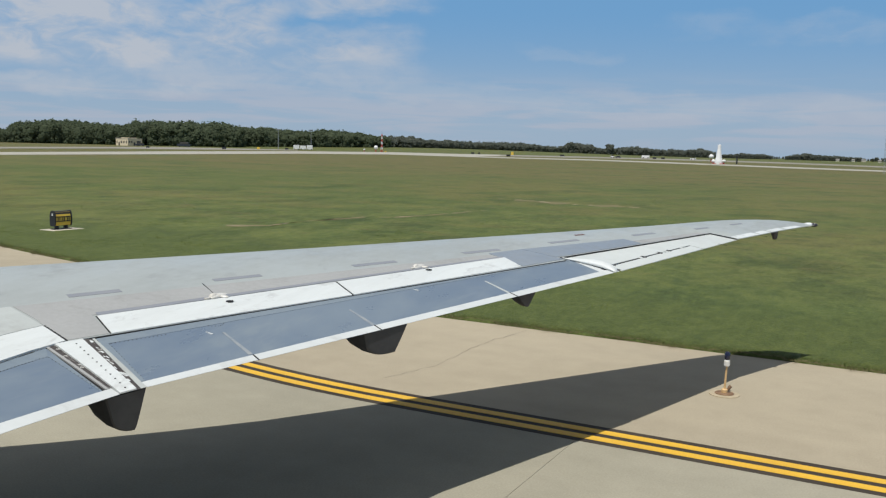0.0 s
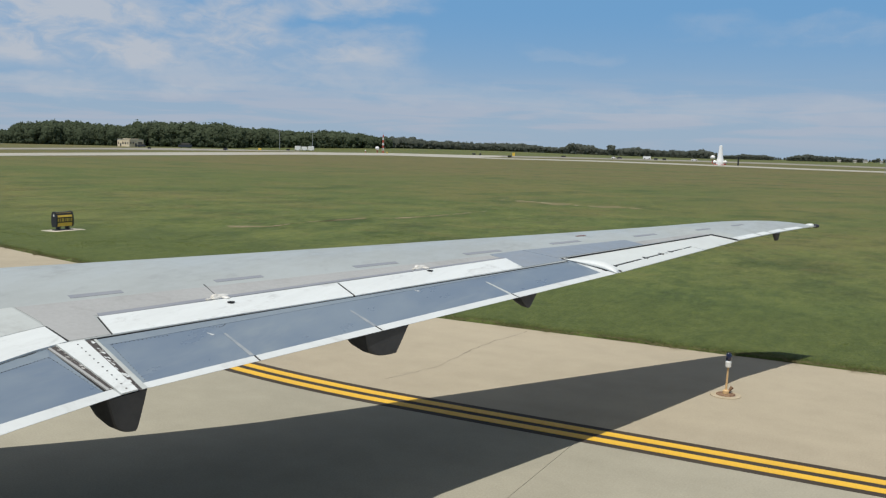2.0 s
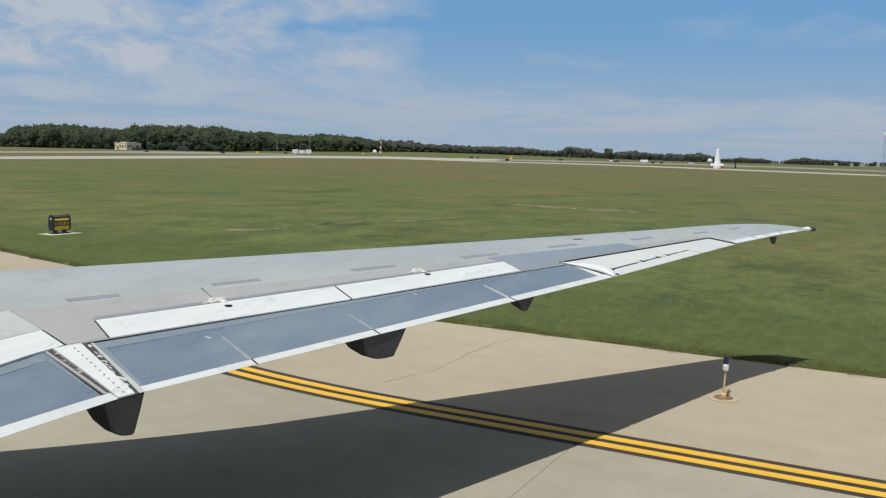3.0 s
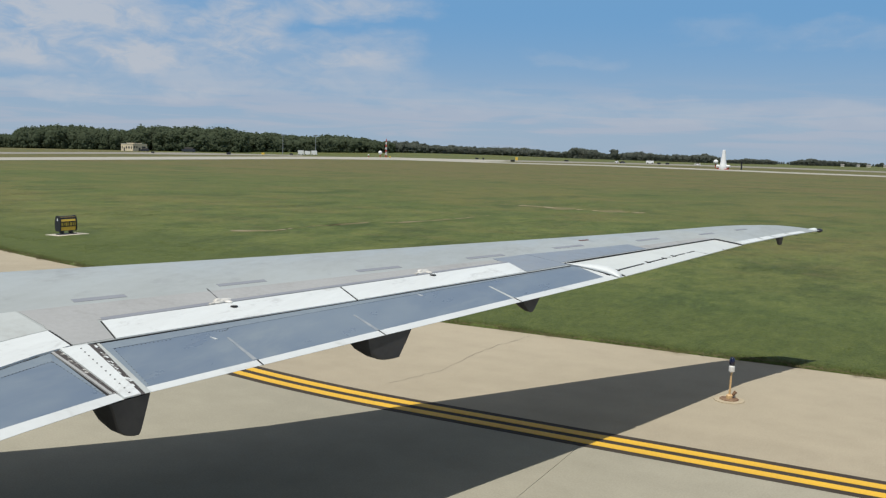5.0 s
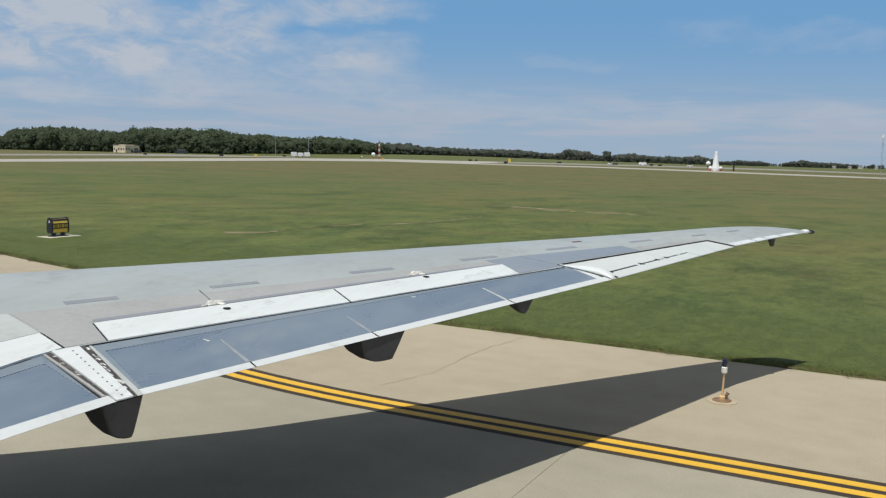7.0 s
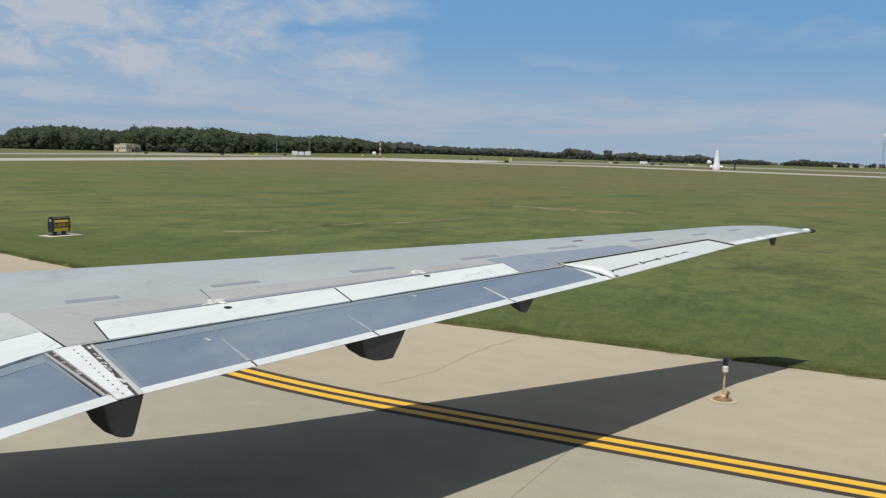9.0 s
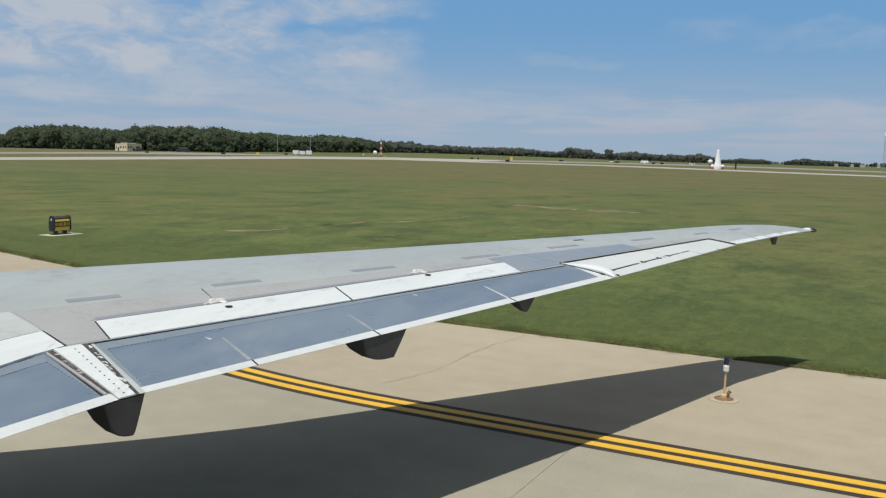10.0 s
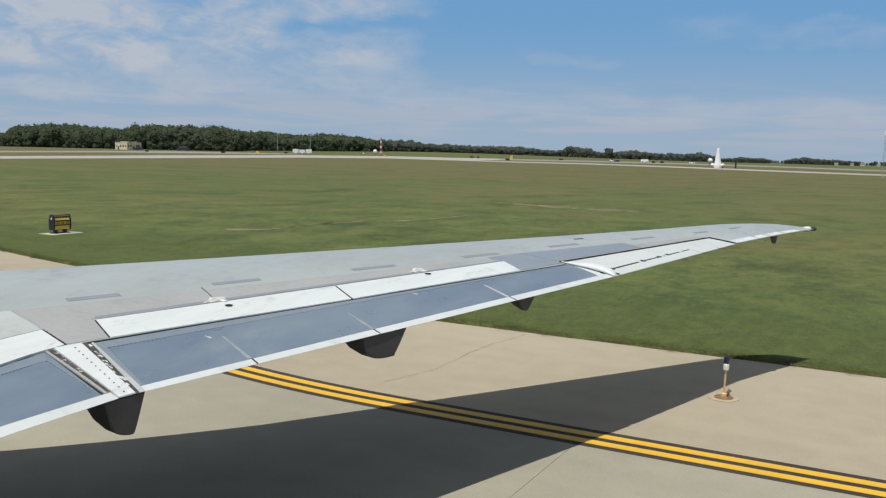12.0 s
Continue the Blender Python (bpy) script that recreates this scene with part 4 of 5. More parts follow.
def hinge_pod(section, label, length=1.0):
    """A flap hinge fairing: a blunt keel-shaped section (y, z) just under the trailing edge, rising and narrowing forward."""
    bm = bmesh.new()
    top = max(z for _, z in section)
    # round the outline between its corners
    pts, fine = [section[0]] + section + [section[-1]], []
    for p0, p1, p2, p3 in zip(pts, pts[1:], pts[2:], pts[3:]):
        for k in range(4):
            f = k / 4
            fine.append(tuple(0.5 * (2 * b + (c - a) * f + (2 * a - 5 * b + 4 * c - d) * f * f + (3 * b - a - 3 * c + d) * f ** 3) for a, b, c, d in zip(p0, p1, p2, p3)))
    section = fine + [section[-1]]
    mid = sum(y for y, _ in section) / len(section)
    rings = []
    for dx, deep, wide in ((0.0, 0.96, 0.94), (-0.012, 1.0, 1.0), (-0.10, 0.98, 1.0), (-0.20, 0.83, 0.98), (-0.30, 0.42, 0.94), (-0.46, 0.18, 0.85), (-0.9, 0.10, 0.7)):
        rings.append([bm.verts.new((chord_line(y)[0] - 0.012 + dx * length, mid + (y - mid) * wide, top + 0.03 * min(1.0, -dx * 2) - (top - z) * deep)) for y, z in section])
    n = len(rings[0])
    for a, b in zip(rings, rings[1:]):
        for i in range(n):
            bm.faces.new((a[i], a[(i + 1) % n], b[(i + 1) % n], b[i]))
    bm.faces.new(rings[0])
    bm.faces.new(rings[-1][::-1])
    return soften(part("flap_hinge_fairing", bm, FAIRING, wing, label), 32)


hinge_pod([(3.955, 1.674), (3.982, 1.59), (4.012, 1.485), (4.048, 1.442), (4.10, 1.418), (4.160, 1.410), (4.183, 1.430), (4.226, 1.575), (4.258, 1.696)], "flap hinge fairing with its shade in the colour")
hinge_pod([(6.15, 1.822), (6.165, 1.73), (6.19, 1.66), (6.26, 1.618), (6.36, 1.60), (6.48, 1.602), (6.495, 1.615), (6.56, 1.72), (6.63, 1.845)], "flap hinge fairing with its shade in the colour")
hinge_pod([(8.10, 1.938), (8.15, 1.865), (8.205, 1.815), (8.235, 1.805), (8.255, 1.812), (8.285, 1.850), (8.355, 1.948)], "small flap hinge fairing with its shade in the colour", 0.6)
p = skin(13.87, 0.0)
part("vent_mast", add_tube(bmesh.new(), p + Vector((-0.03, 0, -0.01)), p + Vector((-0.02, 0.015, -0.12)), 0.058, 0.030, 12), FAIRING, wing, "small dark vent mast")

# ---- fuselage and landing gear, behind the camera ----
FUS = (-1.74, 2.95, 1.64)


def hull():
    bm = bmesh.new()
    rings = []
    for x, k, dz in ((-25.5, 0.02, -0.55), (-25.2, 0.22, -0.5), (-24.4, 0.52, -0.33), (-23.0, 0.82, -0.12), (-21.0, 0.98, -0.01), (-19.0, 1, 0), (-10.0, 1, 0),
                     (0.0, 1, 0), (8.0, 1, 0), (11.0, 0.94, 0.08), (14.0, 0.72, 0.32), (17.0, 0.40, 0.6), (18.6, 0.10, 0.75)):
        rings.append([bm.verts.new((x, FUS[0] + k * FUS[2] * math.cos(2 * math.pi * i / 40), FUS[1] + dz + k * FUS[2] * math.sin(2 * math.pi * i / 40))) for i in range(40)])
    for a, b in zip(rings, rings[1:]):
        for i in range(40):
            bm.faces.new((a[i], a[(i + 1) % 40], b[(i + 1) % 40], b[i]))
    bm.faces.new(rings[0])
    bm.faces.new(rings[-1])
    return bm


# unseen mirrored wing, added to shade the ground beyond the fuselage
bm = wing_body()
bmesh.ops.transform(bm, matrix=Matrix.Translation((0, 2 * FUS[0], 0)) @ Matrix.Diagonal((1, -1, 1, 1)), verts=bm.verts)
soften(part("left_wing", bm, SKIN, airliner, "light grey swept wing skin"), 30)
fuselage = soften(part("fuselage", hull(), HULL, airliner, "plain grey round fuselage"), 30)


def wheel_leg(name, x, y, top, radius, gap):
    leg = part(name, add_tube(bmesh.new(), (x, y, radius), (x, y, top), 0.09, 0.11, 14), METAL, airliner, "grey steel landing gear leg")
    part("axle", add_tube(bmesh.new(), (x, y - gap, radius), (x, y + gap, radius), 0.06, sides=12), METAL, leg)
    for side in (-1, 1):
        prof = [(radius * 0.45, -0.12), (radius * 0.92, -0.12), (radius, -0.07), (radius, 0.07), (radius * 0.92, 0.12), (radius * 0.45, 0.12)]
        part("tyre", lathe(prof, (x, y + side * gap, radius), "y", 24), RUBBER, leg, "black rubber tyre")


wheel_leg("main_gear", -6.2, 0.75, 1.75, 0.52, 0.3)
wheel_leg("main_gear", -6.2, -4.25, 1.75, 0.52, 0.3)
wheel_leg("nose_gear", -21.6, FUS[0], 1.5, 0.34, 0.2)

# ---- taxiway edge lights ----
def edge_light(at):
    ob = thing("taxiway_edge_light", at)
    x, y, z = at
    part("base_ring", lathe([(0.215, -0.02), (0.215, 0.010), (0.205, 0.014), (0.0, 0.014)], at, "z", 28), RING, ob, "pale concrete collar")
    part("base_can", lathe([(0.135, 0.0), (0.135, 0.020), (0.12, 0.027), (0.0, 0.028)], at, "z", 24), RUST, ob, "rusty round base plate")
    bm = add_tube(bmesh.new(), (x, y, 0.03), (x + 0.012, y, 0.42), 0.016, 0.014, 12)
    add_lathe(bm, [(0.045, 0.03), (0.045, 0.07), (0.028, 0.085)], at, "z", 14)
    part("stem", bm, ORANGE, ob, "orange painted stem")
    part("cable_box", add_tube(bmesh.new(), (x + 0.03, y + 0.03, 0.05), (x + 0.075, y + 0.06, 0.12), 0.016, 0.028, 8), RUST, ob, "small rusty cable plug")
    part("collar", lathe([(0.024, 0.41), (0.042, 0.425), (0.042, 0.495), (0.028, 0.51)], (x + 0.012, y, 0), "z", 18), COLLAR, ob, "white lamp collar")
    part("lens", lathe([(0.028, 0.505), (0.040, 0.53), (0.042, 0.57), (0.036, 0.605), (0.018, 0.625), (0.004, 0.63)], (x + 0.012, y, 0), "z", 18), BLUE_LENS, ob, "dark blue glass lens", smooth=True)
    return tagged(ob, "blue taxiway edge light on an orange stem in pavement", "taxiway light", "taxiway edge lights")


first_light = edge_light((-2.15, 12.70, 0.0))
for x in (8.5, -33.0, 36.0):
    copy_thing(first_light, pose(x, 12.65 + (4.0 if x < -20 else 0.0), 0))


# ---- guidance sign in the grass ----
def guidance_sign(at):
    x, y, _ = at
    ob = thing("guidance_sign", at)
    part("pad", box((x - 0.38, y - 0.45, -0.08), (x + 0.40, y + 0.95, -0.004), 0.015), PAD_CONCRETE, ob, "pale concrete pad")
    for dy in (0.0, 0.40):
        part("foot", box((x - 0.09, y + dy - 0.02, 0.025), (x + 0.09, y + dy + 0.06, 0.14), 0.01), SIGN_BLACK, ob)
    part("base_plate", box((x - 0.13, y - 0.16, -0.004), (x + 0.13, y + 0.60, 0.03), 0.008), SIGN_BLACK, ob, "black steel base plate")
    # rounded end plates
    outline = [(-0.12, 0.12), (-0.155, 0.28), (-0.155, 0.50), (-0.11, 0.66), (-0.055, 0.71), (0.055, 0.71), (0.11, 0.66), (0.155, 0.50), (0.155, 0.28), (0.12, 0.12)]
    for dy in (-0.16, 0.55):
        plate = part("end_plate", add_prism(bmesh.new(), [(x + a, y + dy, b) for a, b in outline], (0, 0.05, 0)), SIGN_BLACK, ob, "black end plate")
        if dy < 0:
            bm = add_prism(bmesh.new(), [(x - 0.035, y + dy - 0.004, 0.52), (x + 0.035, y + dy - 0.004, 0.52), (x + 0.02, y + dy - 0.004, 0.61), (x - 0.02, y + dy - 0.004, 0.61)], (0, 0.006, 0))
            part("tag", bm, COLLAR, plate, "small white tag")
    part("cabinet", add_prism(bmesh.new(), [(x + a * 0.86, y - 0.11, 0.14 + (b - 0.12) * 0.93) for a, b in outline], (0, 0.66, 0)), SIGN_BLACK, ob, "black sign cabinet")
    # three yellow bands on each side, the top one sloping in, with a ladder of black bars on the middle one
    for side in (-1, 1):
        for (a0, z0), (a1, z1), name in (((0.115, 0.15), (0.138, 0.29), "lower_band"), ((0.139, 0.295), (0.139, 0.485), "face"), ((0.136, 0.495), (0.088, 0.655), "upper_band")):
            quad = [(a0, z0), (a1, z1), (a1 - 0.012, z1), (a0 - 0.012, z0)]
            face = part(name, add_prism(bmesh.new(), [(x + side * a, y - 0.10, z) for a, z in quad], (0, 0.64, 0)), SIGN_YELLOW, ob, "yellow sign band")
            if name == "face":
                lo, hi = sorted((x + side * 0.139, x + side * 0.144))
                for z in (0.295, 0.455):
                    part("rail", box((lo, y - 0.10, z), (hi, y + 0.54, z + 0.03)), SIGN_BLACK, face)
                for k in range(3):
                    for o in (0.0, 0.075):
                        yy = y - 0.03 + 0.205 * k + o
                        part("rung", box((lo, yy, 0.325), (hi, yy + 0.03, 0.455)), SIGN_BLACK, face)
    return tagged(ob, "black and yellow airfield guidance sign on a concrete pad", "airfield sign")


guidance_sign((-28.3, 21.9, 0.0)).location.z = 0.06


# ---- far airfield ----
def beacon_tower(x, y):
    ob = thing("navigation_tower", (x, y, 0))
    part("tower", lathe([(1.75, 0.0), (1.7, 1.2), (1.35, 2.6), (1.05, 4.6), (0.8, 6.6), (0.68, 8.3), (0.55, 8.55)], (x, y, 0), "z", 16), STRUCT_WHITE, ob, "white tapered tower")
    for dx in (-2.3, 2.2):
        hut = part("antenna_pod", lathe([(0.05, 0.55), (0.6, 0.75), (0.85, 1.3), (0.7, 1.85), (0.05, 2.1)], (x + dx, y, 0), "z", 14), STRUCT_WHITE, ob, "rounded white pod", smooth=True)
        part("pod_post", box((x + dx - 0.35, y - 0.35, 0.0), (x + dx + 0.35, y + 0.35, 0.8), 0.04), STRUCT_RED, hut, "red post")
    part("plinth", box((x - 1.9, y - 1.6, 0.0), (x + 1.9, y + 1.4, 0.25), 0.05), STRUCT_RED, ob, "red plinth")
    return tagged(ob, "white tapered navigation tower with pods beside the runway", "navigation tower")


beacon_tower(-75.5, 396.0)


def white_dish(x, y, size):
    ob = thing("domed_antenna", (x, y, 0))
    part("dome", lathe([(r * size, h * size) for r, h in ((0.05, 1.35), (0.7, 1.55), (1.05, 2.3), (0.75, 3.05), (0.05, 3.3))], (x, y, 0), "z", 14), STRUCT_WHITE, ob, "rounded white dome", smooth=True)
    part("post", box((x - 0.3, y - 0.3, 0.0), (x + 0.3, y + 0.3, 1.5 * size)), STRUCT_RED, ob, "red post")
    return tagged(ob, "small white domed antenna on a red post", "antenna")


white_dish(-97.5, 490.4, 1.35)
white_dish(-402.6, 627.1, 1.7)
white_dish(-430.0, 650.7, 0.7)


def tan_building(x, y, turn):
    ob = thing("service_building", (x, y, 0), turn)
    m = ob.matrix_basis.copy()

    def put(name, bm, material, parent, label=""):
        bmesh.ops.transform(bm, matrix=m, verts=bm.verts)
        return part(name, bm, material, parent, label)

    wall = put("wall", box((-9.0, -7.5, 0.0), (9.0, 7.5, 6.6)), TAN_WALL, ob, "tan block wall")
    put("upper_wall", box((-5.0, -4.6, 6.6), (5.0, 4.6, 7.5)), TAN_WALL, ob, "raised middle part")
    put("roof", box((-9.3, -7.8, 6.6), (9.3, 7.8, 6.95)), ROOF_PALE, ob, "flat pale roof edge")
    for px, w, z0, z1 in ((-7.2, 1.5, 2.6, 4.4), (-4.2, 1.5, 2.6, 4.4), (-0.8, 2.2, 0.0, 3.2), (4.6, 5.0, 0.0, 4.4)):
        put("window" if z0 else "door", box((px - w / 2, -7.56, z0), (px + w / 2, -7.45, z1)), DARK_OPENING, wall, "dark opening")
    for py, w, z0, z1 in ((-5.6, 1.2, 2.2, 4.4), (-2.6, 1.6, 2.2, 4.4), (0.6, 1.6, 2.2, 4.4), (3.4, 1.6, 0.0, 3.2), (5.9, 1.0, 2.2, 4.4)):
        put("window" if z0 else "door", box((-9.06, py - w / 2, z0), (-8.95, py + w / 2, z1)), DARK_OPENING, wall, "dark opening")
    return tagged(ob, "flat-roofed tan block building before the woods", "building")


tan_building(-654.3, 588.4, 93)


def vehicle(name, at, turn, size, paint, label, category, cab=0.35):
    x, y, _ = at
    ob = thing(name, at, turn)
    m = ob.matrix_basis.copy()
    length, width, height = size

    def put(n, bm, material, parent, lab="", smooth=False):
        bmesh.ops.transform(bm, matrix=m, verts=bm.verts)
        return part(n, bm, material, parent, lab, smooth)

    r = min(0.5, height * 0.2)
    body = put("body", box((-length / 2, -width / 2, r * 0.7), (length / 2, width / 2, height * (0.62 if cab < 1 else 1.0)), 0.12), paint, ob)
    if cab < 1:
        put("cabin", box((-length * cab / 1.2, -width / 2 + 0.1, height * 0.6), (length * cab, width / 2 - 0.1, height), 0.2), DARK_OPENING, ob, "dark glazed cabin")
    for sx in (-0.32, 0.32):
        for sy in (-1, 1):
            put("wheel", lathe([(r * 0.4, -0.12), (r, -0.1), (r, 0.1), (r * 0.4, 0.12)], (sx * length, sy * (width / 2 - 0.1), r), "y", 14), RUBBER, ob)
    return tagged(ob, label, category)


vehicle("pickup_truck", (-620.1, 624.4, 0), 28, (13.0, 2.6, 4.6), CAR_DARK, "dark truck parked before the woods", "truck")
vehicle("pickup_truck", (-625.8, 575.2, 0), 40, (8.0, 2.4, 3.0), CAR_DARK, "dark pickup beside the tan building", "truck")
for i in range(3):
    vehicle("box_trailer", (-527.5 + 5.0 * i, 679.5 + 3.9 * i, 0), 37, (5.6, 2.8, 4.4 - 0.5 * (i == 1)), STRUCT_WHITE, "white box trailer parked across the field", "trailer", 1.0)
vehicle("car", (-222.0, 726.8, 0), 20, (4.6, 1.9, 1.8), CAR_DARK, "dark car on the far taxiway", "car")
vehicle("van", (-226.6, 725.4, 0), 20, (3.0, 1.9, 2.3), STRUCT_WHITE, "small white van on the far taxiway", "van")
vehicle("bus", (-210.7, 771.8, 0), 24, (6.5, 2.4, 2.6), STRUCT_WHITE, "white bus far across the airfield", "bus", 1.0)
vehicle("car", (-162.5, 742.4, 0), 24, (4.6, 1.8, 1.8), STRUCT_WHITE, "white car far across the airfield", "car")


def lamp_pole(x, y, height, heads):
    ob = thing("floodlight_pole", (x, y, 0))
    part("pole", add_tube(bmesh.new(), (x, y, 0), (x, y, height), 0.34, 0.2, 10), GALVANISED, ob, "grey steel pole")
    if heads:
        arm = part("crossarm", box((x - 2.2, y - 0.15, height - 0.6), (x + 2.2, y + 0.15, height - 0.2)), GALVANISED, ob)
        for k in (-1.8, -0.6, 0.6, 1.8):
            part("floodlight", box((x + k - 0.35, y - 0.4, height - 0.2), (x + k + 0.35, y + 0.3, height + 0.6), 0.05), GALVANISED, arm)
    return tagged(ob, "tall grey steel pole with lamps at the field's edge", "light pole")


lamp_pole(-534.6, 660.8, 18.5, True)
lamp_pole(-516.2, 687.8, 19.0, True)


def striped_mast(x, y, height):
    """A stubby lattice mast in red and white bands."""
    ob = thing("striped_mast", (x, y, 0))
    n = 7
    for i in range(n):
        z0, z1 = height * i / n, height * (i + 1) / n
        w0, w1 = 0.7 - 0.5 * i / n, 0.7 - 0.5 * (i + 1) / n
        bm = bmesh.new()
        for sx, sy in ((-1, -1), (1, -1), (1, 1), (-1, 1)):
            add_tube(bm, (x + sx * w0, y + sy * w0, z0), (x + sx * w1, y + sy * w1, z1), 0.14, 0.12, 6)
        for a, b in (((-1, -1), (1, -1)), ((1, -1), (1, 1)), ((1, 1), (-1, 1)), ((-1, 1), (-1, -1))):
            add_tube(bm, (x + a[0] * w0, y + a[1] * w0, z0), (x + b[0] * w1, y + b[1] * w1, z1), 0.09, 0.09, 5)
        part("mast_section", bm, STRUCT_RED if i % 2 == 0 else STRUCT_WHITE, ob, "red lattice section" if i % 2 == 0 else "white lattice section")
    part("aerial", add_tube(bmesh.new(), (x, y, height), (x, y, height + 2.5), 0.12, 0.05, 6), GALVANISED, ob)
    return tagged(ob, "red and white striped lattice mast across the field", "mast")


striped_mast(-401.0, 633.8, 15.5)


def antenna_mast(x, y, height):
    ob = thing("antenna_mast", (x, y, 0))
    bm = bmesh.new()
    for k in range(3):
        a = 2 * math.pi * k / 3
        add_tube(bm, (x + 0.22 * math.cos(a), y + 0.22 * math.sin(a), 0), (x + 0.16 * math.cos(a), y + 0.16 * math.sin(a), height), 0.035, 0.03, 6)
    part("lattice_leg", bm, GALVANISED, ob, "grey lattice legs")
    bm = bmesh.new()
    for i in range(int(height / 0.6)):
        a, b = 2 * math.pi * (i % 3) / 3, 2 * math.pi * ((i + 1) % 3) / 3
        add_tube(bm, (x + 0.2 * math.cos(a), y + 0.2 * math.sin(a), 0.6 * i), (x + 0.2 * math.cos(b), y + 0.2 * math.sin(b), 0.6 * i + 0.6), 0.02, sides=5)
    part("bracing", bm, GALVANISED, ob)
    part("aerial", box((x - 0.25, y - 0.2, height), (x + 0.25, y + 0.2, height + 0.9), 0.05), STRUCT_WHITE, ob, "white aerial box")
    return tagged(ob, "slender grey lattice antenna mast in the grass", "antenna mast")


antenna_mast(-6.3, 241.3, 10.5)
for x, y, w, tall, paint in ((-418.0, 390.5, 1.3, 1.2, SIGN_BLACK), (-409.0, 448.5, 1.7, 1.6, SIGN_BLACK), (-452.0, 534.5, 1.4, 1.8, SIGN_YELLOW), (-472.4, 595.3, 1.7, 1.6, SIGN_BLACK),
                             (-350.8, 707.9, 1.6, 1.6, SIGN_BLACK), (-323.8, 665.4, 0.8, 1.8, SIGN_BLACK), (-220.3, 494.1, 1.3, 1.4, SIGN_BLACK), (-306.4, 695.5, 1.1, 3.0, SIGN_YELLOW),
                             (-177.7, 677.1, 1.4, 1.5, SIGN_BLACK), (-171.5, 678.7, 1.4, 1.5, SIGN_BLACK), (-273.8, 730.4, 2.0, 1.5, SIGN_BLACK), (-366.3, 584.8, 0.7, 1.2, SIGN_YELLOW), (-67.0, 391.3, 0.3, 3.6, SIGN_BLACK)):
    ob = thing("runway_marker", (x, y, 0))
    part("panel", box((x - w, y - 0.2, 0.25), (x + w, y + 0.2, tall), 0.04), paint, ob)
    for k in (-0.7, 0.7):
        part("leg", box((x + k * w - 0.06, y - 0.06, 0), (x + k * w + 0.06, y + 0.06, 0.3)), SIGN_BLACK, ob)
    tagged(ob, "low black airfield marker board beside the far runway" if paint is SIGN_BLACK else "low yellow airfield marker board beside the far runway", "marker board", "runway markers")


def house(x, y, turn, w):
    ob = thing("house", (x, y, 0), turn)
    m = ob.matrix_basis.copy()
    bm = box((-w / 2, -2.5, 0), (w / 2, 2.5, 2.2))
    bmesh.ops.transform(bm, matrix=m, verts=bm.verts)
    part("wall", bm, ROOF_PALE, ob, "pale wall")
    bm = add_prism(bmesh.new(), [(-w / 2 - 0.3, -2.9, 2.2), (-w / 2 - 0.3, 2.9, 2.2), (-w / 2 - 0.3, 0, 4.0)], (w + 0.8, 0, 0))
    bmesh.ops.transform(bm, matrix=m, verts=bm.verts)
    part("roof", bm, ROOF_GREY, ob, "grey pitched roof")
    return tagged(ob, "small pale house far beyond the airfield", "house")


house(-68.1, 1498.5, 10, 6)
house(-43.8, 1449.3, -8, 4)
house(-104.9, 1496.3, 5, 5)
house(-82.0, 1480.0, 20, 4)


# ---- woods ----
def crown_clump(rng, radius, height, leaves, leaf):
    """Corners of many small leaf clumps on the outside of a lumpy crown, about the trunk's foot."""
    lobes = [(Vector((0, 0, height * 0.62)), radius)]
    for _ in range(15):
        a, h = rng.uniform(0, 2 * math.pi), rng.uniform(0.04, 0.88)
        lobes.append((Vector((math.cos(a) * radius * 0.62, math.sin(a) * radius * 0.62, height * h)), radius * rng.uniform(0.34, 0.60)))
    quads = []
    for _ in range(leaves):
        c, r = rng.choice(lobes)
        d = Vector((rng.gauss(0, 1), rng.gauss(0, 1), rng.gauss(0.25, 1))).normalized()
        p = c + Vector((d.x * r, d.y * r, d.z * r * 1.25)) * rng.uniform(0.86, 1.08)
        p.z = max(p.z, 0.3)
        n = (d * 0.9 + Vector((rng.gauss(0, 0.45), rng.gauss(0, 0.45), rng.gauss(0.0, 0.45))))
        n.z = abs(n.z) * 0.8 + 0.15
        n.normalize()
        u = n.orthogonal().normalized()
        v = n.cross(u)
        k = leaf * rng.uniform(0.6, 1.3)
        a = rng.uniform(0, math.pi)
        u, v = u * math.cos(a) + v * math.sin(a), v * math.cos(a) - u * math.sin(a)
        quads.append([p + u * k, p + v * k * 0.8, p - u * k * 0.9, p - v * k * 0.7])
    # the dense inner foliage behind the outer leaves
    for c, r in lobes:
        r *= 0.85
        ball = [[c + Vector((math.cos(a / 6 * 2 * math.pi) * math.sin(b / 4 * math.pi), math.sin(a / 6 * 2 * math.pi) * math.sin(b / 4 * math.pi), math.cos(b / 4 * math.pi) * 1.2)) * r
                 for a in range(6)] for b in range(5)]
        for b in range(4):
            for a in range(6):
                quads.append([ball[b][a], ball[b + 1][a], ball[b + 1][(a + 1) % 6], ball[b][(a + 1) % 6]])
    return quads


